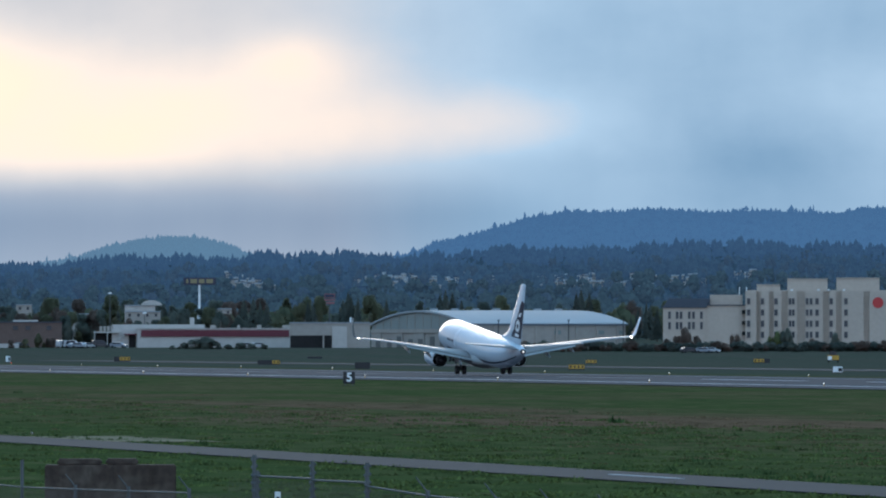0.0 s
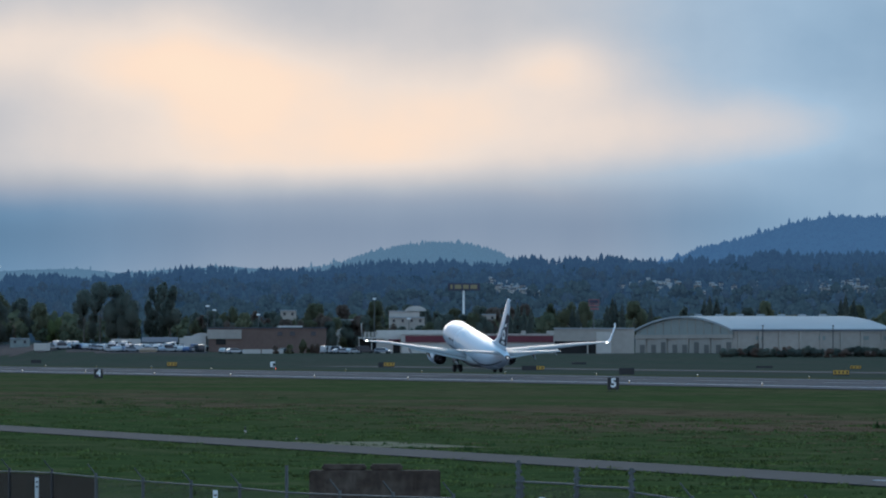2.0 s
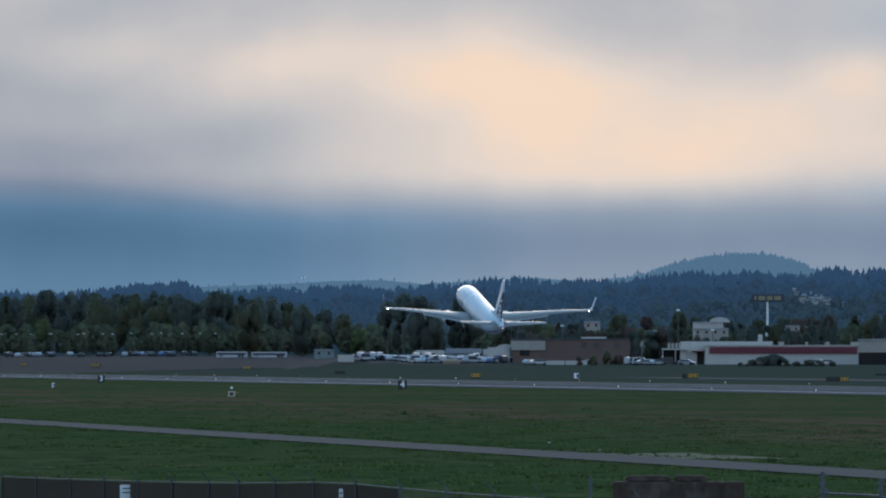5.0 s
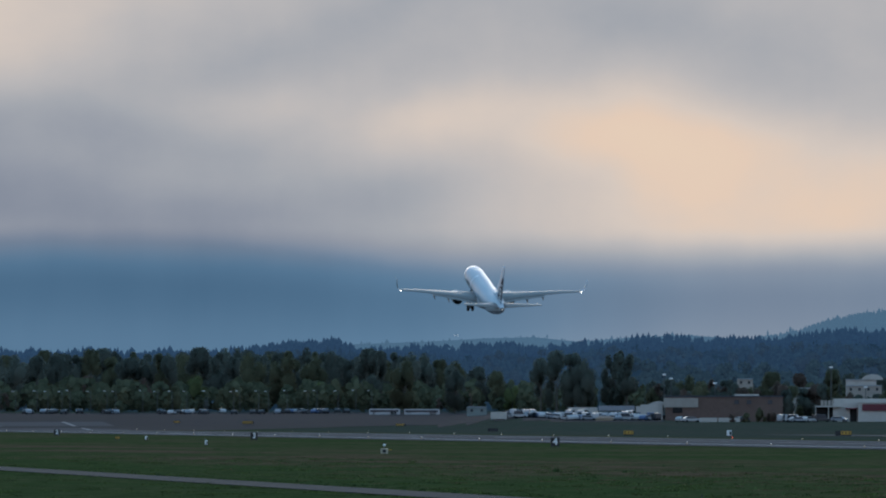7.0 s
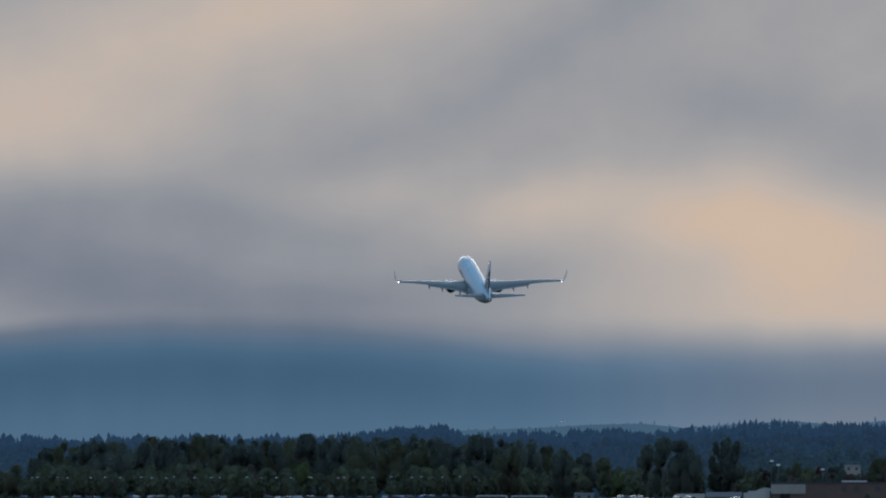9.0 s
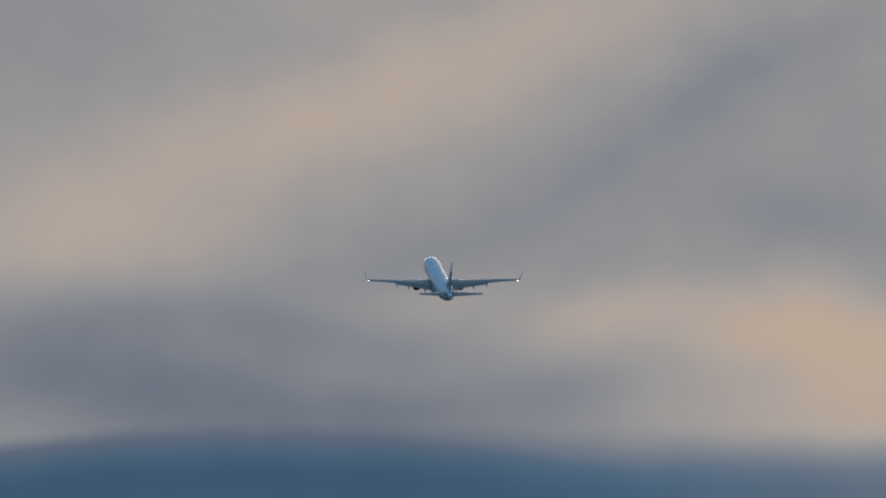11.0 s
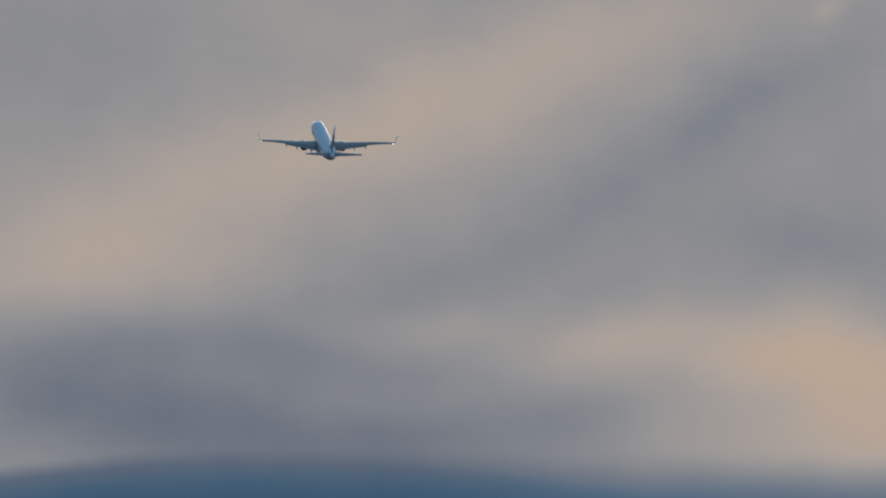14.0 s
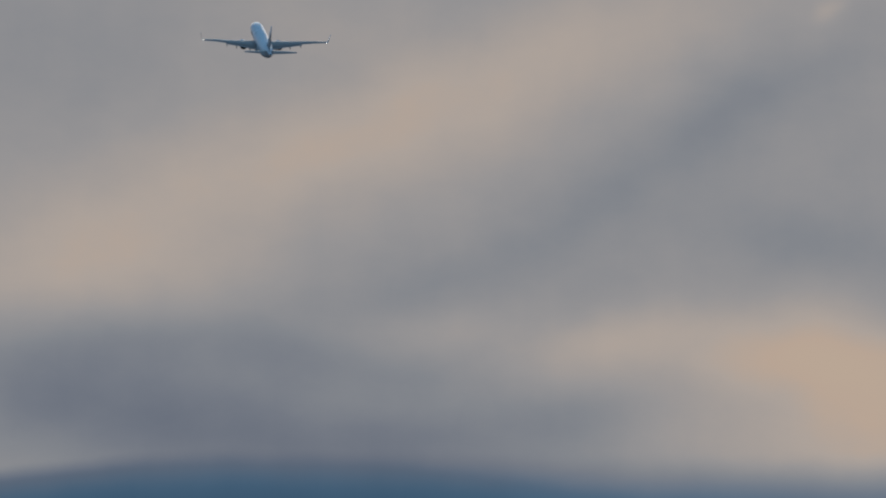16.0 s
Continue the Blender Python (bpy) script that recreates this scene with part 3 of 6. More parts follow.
        field([(-15.3, 6.8), (-16.2, 6.6), (-16.9, 7.1), (-16.9, 7.9), (-16.2, 8.2), (-15.5, 7.8)], 0.035, SIGNWHITE, "pale painted patch")
        field([(-15.8, 7.1), (-16.4, 7.1), (-16.5, 7.6), (-15.9, 7.65)], 0.05, NAVY, "small navy painted patch")
        field([(-16.3, 8.5), (-17.2, 8.55), (-17.7, 9.1), (-16.8, 8.95)], 0.035, SIGNWHITE, "pale painted patch")
        field([(-14.9, 6.1), (-16.4, 6.05), (-16.7, 6.35), (-15.3, 6.5)], 0.035, SIGNWHITE, "pale painted patch")
    bm = bmesh.new()
    bmesh.ops.create_icosphere(bm, subdivisions=2, radius=0.1, matrix=Matrix.Translation((0, -18.5, 4.54)))
    part("tail_light", bm, glow("tail_light_glow", (1.0, 0.95, 0.9), 0.8), jet)
    bm = loft(bmesh.new(), [[(r * math.sin(a), y, 4.54 + r * math.cos(a)) for a in (2 * math.pi * i / 16 for i in range(16))] for y, r in ((-18.2, 0.33), (-18.62, 0.25), (-18.62, 0.18), (-18.4, 0.16))])
    part("tail_exhaust", smooth(bm), DARKMETAL, jet, "dark exhaust outlet in the tail cone")
    # landing gear on pivots
    legs = []
    for x, y, top, length, r, gap, w in ((-2.86, 0, 2.25, 1.69, 0.56, 0.43, 0.2), (2.86, 0, 2.25, 1.69, 0.56, 0.43, 0.2), (0, 15.6, 1.7, 1.36, 0.34, 0.22, 0.12)):
        bm = tube(bmesh.new(), (0, 0, 0.1), (0, 0, -length), 0.13)
        tube(bm, (0, 0.1, -0.2), (0, 0.9 if y else -0.1, 0.1), 0.06)
        tube(bm, (-gap - w, 0, -length), (gap + w, 0, -length), 0.07)
        if not y:
            box(bm, -0.62 * (1 if x < 0 else -1) - 0.02, -0.62 * (1 if x < 0 else -1) + 0.02, -0.45, 0.45, -1.0, 0.1)
        leg = part("landing_gear", bm, STEEL, jet, "steel landing gear leg")
        leg.location = (x, y, top)
        for s in (-1, 1):
            bm = bmesh.new()
            for rr, ww in ((r, w * 0.8), (r * 0.93, w)):
                tube(bm, (s * gap - ww, 0, -length), (s * gap + ww, 0, -length), rr, rr, 20)
            wheel = part("wheel", bm, BLACK, leg, "black tyred wheel")
            bm = tube(bmesh.new(), (s * gap - w - 0.02, 0, -length), (s * gap + w + 0.02, 0, -length), r * 0.45, r * 0.45, 14)
            part("hub", bm, STEEL, wheel, "grey metal hub")
        legs.append(leg)
    return jet, legs


JET, LEGS = airliner()


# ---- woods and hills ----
# woods with haze painted in as blue emission, stronger in the farther bands
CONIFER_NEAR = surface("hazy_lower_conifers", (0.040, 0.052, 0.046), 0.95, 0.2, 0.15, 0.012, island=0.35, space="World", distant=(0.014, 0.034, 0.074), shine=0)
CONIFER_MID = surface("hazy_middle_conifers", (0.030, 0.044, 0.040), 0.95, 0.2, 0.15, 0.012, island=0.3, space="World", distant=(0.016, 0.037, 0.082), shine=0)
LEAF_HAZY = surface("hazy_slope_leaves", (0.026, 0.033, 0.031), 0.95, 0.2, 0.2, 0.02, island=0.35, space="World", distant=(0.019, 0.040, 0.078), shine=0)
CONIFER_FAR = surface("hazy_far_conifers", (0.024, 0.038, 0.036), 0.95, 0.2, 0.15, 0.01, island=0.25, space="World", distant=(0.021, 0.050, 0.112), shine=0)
# these two glow blue: the haze over the far hills is painted as emission
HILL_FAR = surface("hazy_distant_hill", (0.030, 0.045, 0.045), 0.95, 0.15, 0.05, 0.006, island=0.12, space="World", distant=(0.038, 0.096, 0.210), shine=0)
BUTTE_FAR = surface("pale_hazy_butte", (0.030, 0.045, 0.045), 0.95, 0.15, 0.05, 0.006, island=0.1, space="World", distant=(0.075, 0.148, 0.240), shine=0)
LEAF_FAR = surface("hazy_far_leaves", (0.052, 0.062, 0.056), 0.95, 0.2, 0.2, 0.02, island=0.3, space="World", distant=(0.011, 0.025, 0.047), leafy=0.1, shine=0)
BARK = surface("grey_bark", (0.09, 0.075, 0.06), 0.9, 0.3, 6, 1)


def conifers(name, spots, material, label, rng, category="forest"):
    """Many firs in one mesh: jagged tiers on thin stems. spots: x, y, z, height."""
    V, F = [], []
    for x, y, z, h in spots:
        tiers, w = rng.randint(2, 4), h * (rng.uniform(0.13, 0.22) if rng.random() < 0.45 else rng.uniform(0.26, 0.5))
        for k in range(tiers):
            f = k / tiers
            zb, zt = z + h * (0.08 + 0.8 * f) * (1 - 0.03 * k), z + h * min(1.0, 0.08 + 0.8 * f + 0.42 - 0.12 * f)
            r = w * (1 - f) ** 0.6 * rng.uniform(0.85, 1.15) + 0.2
            n0 = len(V)
            V.append((x, y, zt))
            a0 = rng.uniform(0, 6.28)
            for i in range(6):
                a, q = a0 + i * math.pi / 3, r * rng.uniform(0.65, 1.25)
                V.append((x + q * math.cos(a), y + q * math.sin(a), zb + rng.uniform(-0.05, 0.05) * h))
            F += [(n0, n0 + 1 + i, n0 + 1 + (i + 1) % 6) for i in range(6)]
    me = bpy.data.meshes.new(name)
    me.from_pydata(V, [], F)
    me.update()
    me.materials.append(material)
    return tagged(new(name, me), label, category, kind="stuff")


def soft_leaves(me, normals):
    """Leaves shade with the curve of their clump."""
    for p in me.polygons:
        p.use_smooth = True
    me.normals_split_custom_set_from_vertices(normals)


def round_trees(name, spots, material, label, rng):
    """Many leafy crowns in one mesh: ragged clumps of leaf sprays."""
    V, F, N = [], [], []
    for x, y, z, h in spots:
        w = h * rng.uniform(0.32, 0.5)
        for k in range(rng.randint(70, 90)):
            u, a = rng.uniform(-1, 1), rng.uniform(0, 6.28)
            s = math.sqrt(1 - u * u) * rng.uniform(0.6, 1.0)
            c = Vector((x + w * s * math.cos(a), y + w * s * math.sin(a), z + h * (0.56 + 0.44 * u * rng.uniform(0.75, 1.0))))
            n0 = len(V)
            q = h * rng.uniform(0.06, 0.13)
            away = (c - Vector((x, y, z + h * 0.5))).normalized()
            corners = []
            for i in range(4):
                b = a + i * math.pi / 2 + rng.uniform(-0.4, 0.4)
                corners.append(c + Vector((q * math.cos(b), q * math.sin(b) * 0.6, q * math.sin(b) + rng.uniform(-0.4, 0.4) * q)))
            if (corners[1] - corners[0]).cross(corners[2] - corners[0]).dot(away) < 0:
                corners.reverse()
            V += [tuple(p) for p in corners]
            N += [tuple(away)] * 4
            F += [(n0, n0 + 1, n0 + 2), (n0, n0 + 2, n0 + 3)]
    me = bpy.data.meshes.new(name)
    me.from_pydata(V, [], F)
    me.update()
    me.materials.append(material)
    soft_leaves(me, N)
    return tagged(new(name, me), label, "trees", kind="stuff")


HILL_LINE = [(640, 470), (730, 450), (765, 432), (850, 413), (880, 404), (930, 388), (1000, 375), (1100, 376), (1150, 370), (1200, 374), (1280, 377),
             (1325, 374), (1400, 375), (1480, 379), (1530, 368), (1568, 370), (1800, 392), (2400, 440)]
BUTTE_LINE = [(60, 470), (130, 459), (155, 450), (200, 436), (250, 426), (310, 421), (370, 425), (410, 437), (440, 450), (500, 465)]
FAINT_LINE = [(-700, 480), (-520, 474), (-420, 468), (-330, 466), (-250, 474), (-150, 466), (-60, 462), (40, 470)]


def hill(name, line, d, depth, material, label, trees, size, seed, foot=520):
    """A wooded hill whose crest follows a line of bearing and height."""
    rng = random.Random(seed)
    b0, b1 = line[0][0], line[-1][0]
    nb, nd = 70, 6
    V, F = [], []
    z_at = lambda b, s: rise(foot + (between(b, line) - foot) * (1 - (1 - s) ** 1.6), d - depth + depth * s)
    for j in range(nd + 1):
        for i in range(nb + 1):
            b, s = b0 + (b1 - b0) * i / nb, j / nd
            V.append(tuple(spot(b, d - depth + depth * s, z_at(b, s))))
    for j in range(nd):
        for i in range(nb):
            a = j * (nb + 1) + i
            F.append((a, a + 1, a + nb + 2, a + nb + 1))
    me = bpy.data.meshes.new(name)
    me.from_pydata(V, [], F)
    me.update()
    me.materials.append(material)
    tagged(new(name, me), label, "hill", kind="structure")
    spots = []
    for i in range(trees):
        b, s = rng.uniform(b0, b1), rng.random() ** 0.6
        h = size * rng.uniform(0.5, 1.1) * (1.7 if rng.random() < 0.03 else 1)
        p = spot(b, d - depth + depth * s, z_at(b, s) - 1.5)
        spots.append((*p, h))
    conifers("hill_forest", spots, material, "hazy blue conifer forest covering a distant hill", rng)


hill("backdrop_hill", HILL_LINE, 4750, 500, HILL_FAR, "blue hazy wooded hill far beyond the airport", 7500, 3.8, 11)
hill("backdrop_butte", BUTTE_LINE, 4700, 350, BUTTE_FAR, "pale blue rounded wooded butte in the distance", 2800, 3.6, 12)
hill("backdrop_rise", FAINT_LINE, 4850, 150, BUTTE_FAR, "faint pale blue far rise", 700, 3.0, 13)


def ridge_forest():
    rng = random.Random(5)
    bands = ([], [], [])
    for i in range(15000):
        b, d = rng.uniform(-1750, 1750), 3150 + 780 * rng.random() ** 0.8
        if b > -250 and d < 3400 and rng.random() < 0.72:
            continue
        # stands of older and younger trees, and clearings between them
        stand = math.sin(b * 0.031 + d * 0.011) * math.sin(b * 0.0127 + 1 - d * 0.006) + 0.5 * math.sin(b * 0.083 + d * 0.031)
        if stand < -0.55 and d < 3800 and rng.random() < 0.6:
            continue
        h = rng.uniform(2.8, 5.7) * (1.0 + 0.32 * stand)
        if rng.random() < 0.10:
            h *= rng.uniform(1.2, 1.45)
        h = min(h, 6.4)
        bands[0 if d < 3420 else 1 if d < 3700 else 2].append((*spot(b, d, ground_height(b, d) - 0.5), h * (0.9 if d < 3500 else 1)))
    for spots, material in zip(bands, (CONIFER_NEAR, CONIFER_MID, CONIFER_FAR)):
        conifers("backdrop_forest", spots, material, "dark conifer forest on the ridge, hazed blue", rng)
    spots = []
    for i in range(420):
        b, d = rng.uniform(-900, 1750), rng.uniform(2950, 3720)
        spots.append((*spot(b, d, ground_height(b, d) - 0.5), rng.uniform(3.0, 6.5)))
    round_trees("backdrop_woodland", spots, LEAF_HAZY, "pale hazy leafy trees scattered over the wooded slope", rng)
    spots = []
    for i in range(620):
        b, d = rng.uniform(-230, 1750), rng.uniform(2620, 3400)
        spots.append((*spot(b, d, ground_height(b, d) - 0.5), rng.uniform(5, 10) * (0.8 if d > 2900 else 1)))
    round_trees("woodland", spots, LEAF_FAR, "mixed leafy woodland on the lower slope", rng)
    spots = []
    for i in range(130):
        b, d = rng.uniform(-350, 1750), rng.uniform(2480, 2800)
        spots.append((*spot(b, d, ground_height(b, d) - 0.5), rng.uniform(5, 8.5)))
    conifers("firs", spots, surface("dark_firs", (0.095, 0.125, 0.120), 0.95, 0.2, 0.3, 0.02, island=0.3, space="World", shine=0, leafy=0.25),
             "dark green firs among the lower woods", rng, "trees")


ridge_forest()

def thickets():
    rng = random.Random(8)
    spots = []
    for i in range(300):
        b, d = (rng.uniform(-1600, -320), rng.uniform(2500, 2620)) if i < 190 else (rng.uniform(-330, 1560), rng.uniform(2480, 2600))
        z = ground_height(b, d) - 0.5
        spots.append((*spot(b, d, z), rise(rng.uniform(536, 588) if i < 190 else rng.uniform(545, 575), d) - z))
    round_trees("thicket", spots, surface("thicket_leaves", (0.115, 0.120, 0.075), 0.95, 0.2, 0.2, 0.02, island=0.3, space="World", leafy=0.45, shine=0),
                "olive green thicket filling in below the taller trees", rng)


thickets()

# ---- single trees along the far edge of the airfield ----
GREENS = [surface("spring_leaves_" + n, c, 0.9, 0.2, 0.6, 0.1, island=0.10, each=0.2, shine=0, leafy=0.65) for n, c in
          (("dark", (0.170, 0.182, 0.152)), ("olive", (0.185, 0.178, 0.110)), ("bright", (0.185, 0.21, 0.095)), ("brown", (0.205, 0.145, 0.118)),
           ("fir", (0.13, 0.145, 0.125)))]


def tree_meshes(seed, tall, kind):
    """Trunk and crown of one tree, 10 m high: lobes of many small leaf sprays with gaps between them."""
    rng = random.Random(seed)
    bm = tube(bmesh.new(), (0, 0, -0.5), (0.1, 0, 5.0), 0.28, 0.14, 7)
    for i in range(6):
        a, z = rng.uniform(0, 6.28), rng.uniform(2, 4.5)
        tube(bm, (0, 0, z), (1.6 * math.cos(a), 1.6 * math.sin(a), z + 2.2), 0.10, 0.03, 5)
    trunk = mesh_of("trunk", bm, BARK)
    V, F, N = [], [], []
    wide = {"broad": 0.42, "tall": 0.30, "bush": 0.6}[kind] * 10
    lobes = []
    for i in range(rng.randint(9, 13)):
        z = rng.uniform(0.2, 0.9) if kind != "bush" else rng.uniform(0.1, 0.8)
        spread_at = math.sin(min(1, max(0.05, 1.08 - z)) * math.pi * 0.62)
        a, q = rng.uniform(0, 6.28), wide * 0.62 * spread_at * rng.random() ** 0.5
        lobes.append((q * math.cos(a), q * math.sin(a), z * 10, wide * rng.uniform(0.25, 0.42) * (0.6 + 0.4 * spread_at), rng.uniform(0.9, 1.7)))
    for lx, ly, lz, r, tallness in lobes:
        for k in range(280):
            u, a = rng.uniform(-1, 1), rng.uniform(0, 6.28)
            s = math.sqrt(1 - u * u)
            f = rng.uniform(0.84, 1.07)
            c = Vector((lx + r * s * f * math.cos(a), ly + r * s * f * math.sin(a), lz + min(r * tallness, 2.6) * u * f))
            if c.z < 0.3 or c.z > 10.2:
                continue
            n0, q = len(V), rng.uniform(0.10, 0.23)
            t1 = Vector((rng.uniform(-1, 1), rng.uniform(-1, 1), rng.uniform(-1, 1))).normalized()
            t2 = t1.cross(Vector((rng.uniform(-1, 1), rng.uniform(-1, 1), rng.uniform(-1, 1)))).normalized()
            away = (c - Vector((lx * 0.3, ly * 0.3, lz * 0.45 + 2.3))).normalized()
            if t1.cross(t2).dot(away) < 0:
                t2 = -t2
            V += [tuple(c + t1 * q), tuple(c + t2 * q * 0.8), tuple(c - t1 * q * 0.9), tuple(c - t2 * q * 0.7)]
            N += [tuple(away)] * 4
            F += [(n0, n0 + 1, n0 + 2), (n0, n0 + 2, n0 + 3)]
        # a ragged heart to each lobe
        core = bmesh.new()
        bmesh.ops.create_icosphere(core, subdivisions=1, radius=1.0)
        n0 = len(V)
        for v in core.verts:
            g = 0.9 * rng.uniform(0.85, 1.05)
            V.append((lx + v.co.x * r * g, ly + v.co.y * r * g, max(0.4, lz + v.co.z * min(r * tallness, 2.6) * g)))
            N.append(tuple((Vector(V[-1]) - Vector((lx * 0.3, ly * 0.3, lz * 0.45 + 2.3))).normalized()))
        F += [tuple(n0 + v.index for v in f.verts) for f in core.faces]
        core.free()
    crown = bpy.data.meshes.new("crown")
    crown.from_pydata(V, [], F)
    crown.update()
    soft_leaves(crown, N)
    return trunk, crown


def fir_meshes(seed):
    rng = random.Random(seed)
    trunk = mesh_of("trunk", tube(bmesh.new(), (0, 0, -0.5), (0, 0, 9.5), 0.2, 0.03, 7), BARK)
    V, F = [], []
    for k in range(260):
        f = rng.random() ** 0.8
        z, r, a = 0.6 + 9.3 * f, 1.9 * (1 - f) ** 0.75 + 0.08, rng.uniform(0, 6.28)
        n0, w = len(V), 0.28 + 0.25 * (1 - f)
        V += [(0.25 * r * math.cos(a), 0.25 * r * math.sin(a), z + 0.5), (r * math.cos(a - w), r * math.sin(a - w), z - 0.2),
              (1.15 * r * math.cos(a), 1.15 * r * math.sin(a), z - 0.35), (r * math.cos(a + w), r * math.sin(a + w), z - 0.2)]
        F += [(n0, n0 + 1, n0 + 2), (n0, n0 + 2, n0 + 3)]
    crown = bpy.data.meshes.new("crown")
    crown.from_pydata(V, [], F)
    crown.update()
    return trunk, crown


SHAPES = {k: [tree_meshes(i * 7 + n, 10, k) for i in range(4)] for n, k in ((1, "broad"), (2, "tall"), (3, "bush"))}
SHAPES["fir"] = [fir_meshes(s) for s in (31, 32, 33)]
TREE_MESHES = {}


def plant(kind, leaves, bearing, d, height, label, rng, group="", wide=1.0, z=None, name="tree", category="tree"):
    i = rng.randrange(len(SHAPES[kind]))
    trunk, crown = SHAPES[kind][i]
    key = (kind, i, leaves)
    if key not in TREE_MESHES:
        me = crown.copy()
        me.materials.append(GREENS[leaves])
        TREE_MESHES[key] = me
    k = height / 10
    p = spot(bearing, d, ground_height(bearing, d) if z is None else z)
    m = Matrix.Translation(p) @ pose(0, 0, 0, 0, 0, rng.uniform(0, 360)) @ Matrix.Diagonal((k * wide, k * wide, k, 1))
    t = thing(name, m, label, category, group)
    part("trunk", trunk, BARK, t)
    part("crown", TREE_MESHES[key], None, t)


def far_edge_trees():
    rng = random.Random(21)
    dark = "dark green leafy tree at the airfield edge"
    # the tall wood: back rows, then lighter small trees in front
    for i in range(100):
        b = -1400 + i * 10.3 + rng.uniform(-8, 8)
        top = between(b, [(-1400, 520), (-1350, 500), (-1150, 493), (-1000, 494), (-800, 489), (-620, 492), (-500, 502), (-440, 520), (-380, 535)])
        d = rng.uniform(2600, 2780)
        z = ground_height(b, d)
        plant("broad", 0 if rng.random() < 0.7 else 1, b, d, rise(top + rng.uniform(-6, 14), d) - z, dark, rng, "wood at the airfield edge", rng.uniform(0.7, 0.95))
    for i in range(50):
        b = -1560 + i * 26 + rng.uniform(-9, 9)
        d = rng.uniform(2510, 2590)
        top = rng.uniform(528, 584)
        if b > -330:
            top = rng.uniform(560, 585)
        leaf = rng.choice((1, 1, 3, 0, 3, 1, 2))
        plant("broad" if rng.random() < 0.6 else "bush", leaf, b, d, rise(top, d) - ground_height(b, d),
              ("dark green", "olive green", "fresh bright green", "bare brownish")[leaf] + " small tree beside the car park", rng, "small trees by the car park", rng.uniform(0.7, 1.0))
    # big clumps and poplars
    for b, top, w, kind, leaf in ((-290, 492, 0.85, "broad", 0), (-262, 489, 0.8, "broad", 0), (-318, 505, 0.8, "broad", 0), (-240, 505, 0.7, "broad", 0),
                                  (-182, 487, 0.8, "tall", 0), (-166, 490, 0.8, "tall", 0), (-195, 497, 0.7, "tall", 0),
                                  (-470, 520, 0.8, "broad", 0), (-560, 505, 0.8, "broad", 1)):
        d = rng.uniform(2450, 2480)
        plant(kind, leaf, b, d, rise(top, d) - ground_height(b, d), "tall dark green tree with full crown", rng, "", w)
    # dark firs behind the low buildings
    for b, top in ((-130, 548), (-120, 540), (-108, 552), (-85, 555), (-60, 560), (54, 540), (60, 549), (106, 552), (150, 562), (172, 546), (182, 540), (195, 543),
                   (208, 548), (287, 548), (300, 545), (312, 550), (366, 552), (380, 548), (392, 553), (432, 529), (448, 527), (462, 532), (471, 535),
                   (545, 533), (555, 536), (615, 516), (622, 524), (632, 528), (608, 530), (684, 530), (780, 521), (790, 514), (802, 518), (815, 532),
                   (1020, 519), (1030, 511), (1042, 520), (1130, 545), (1143, 536), (1152, 540), (1162, 548), (875, 536), (1118, 560)):
        d = rng.uniform(2390, 2470)
        plant("fir", 4, b + rng.uniform(-2, 2), d, rise(top, d) - ground_height(b, d), "dark narrow fir behind the airport buildings", rng, "dark firs", rng.uniform(0.8, 1.15))
    for i in range(50):
        b = -120 + i * 26.5 + rng.uniform(-8, 8)
        d = rng.uniform(2480, 2580)
        leaf = rng.choice((0, 1, 1, 3, 0))
        plant("broad", leaf, b, d, rise(rng.uniform(524, 556), d) - ground_height(b, d),
              ("dark green", "olive green", "", "brownish")[leaf] + " leafy tree behind the airport buildings", rng, "trees behind the buildings", rng.uniform(0.8, 1.1))
    # small dark trees before the set-back offices
    for i in range(44):
        b = -125 + i * 12.8 + rng.uniform(-6, 6)
        d = rng.uniform(2262, 2285)
        leaf = rng.choice((0, 1, 3, 0))
        plant("broad", leaf, b, d, rise(rng.uniform(558, 574) if 212 < b < 288 else rng.uniform(544, 564), d) - ground_height(b, d),
              ("dark green", "olive green", "", "brownish")[leaf] + " small tree before the offices", rng, "small trees before the offices", rng.uniform(0.8, 1.1))
    # shrubs along the perimeter
    for b, top, leaf, d, w in ((345, 600, 0, 2060, 2.0), (362, 596, 0, 2060, 2.0), (325, 606, 0, 2060, 1.8), (384, 603, 0, 2060, 2.0), (305, 611, 0, 2060, 1.8), (425, 604, 0, 2060, 1.8), (445, 607, 0, 2060, 1.9),
                               (468, 609, 0, 2060, 1.8), (404, 609, 0, 2060, 2.0), (905, 601, 3, 2040, 1.0), (925, 599, 3, 2040, 1.1), (945, 606, 3, 2040, 1.0), (870, 596, 3, 2040, 0.8), (1215, 579, 3, 2040, 0.8), (1200, 592, 3, 2040, 0.9),
                               (1235, 592, 3, 2040, 0.9), (1180, 598, 3, 2040, 0.9), (1300, 586, 3, 2040, 0.7), (1378, 586, 2, 2040, 0.8), (1391, 578, 0, 2040, 0.7), (1365, 594, 2, 2040, 0.8), (1478, 582, 0, 2040, 0.6),
                               (1440, 598, 3, 2040, 1.2), (70, 590, 1, 2080, 0.8), (90, 594, 3, 2080, 0.9), (45, 598, 1, 2080, 0.9), (20, 600, 3, 2080, 0.9)):
        plant("bush", leaf, b, d, rise(top, d) - ground_height(b, d), ("dark green", "olive green", "fresh bright green", "reddish brown")[leaf] + " shrub on the airport perimeter",
              rng, "perimeter shrubs", w, name="shrub", category="shrub")
    for i in range(75):
        b = 820 + i * 11 + rng.uniform(-4, 4)
        d = rng.uniform(2015, 2030)
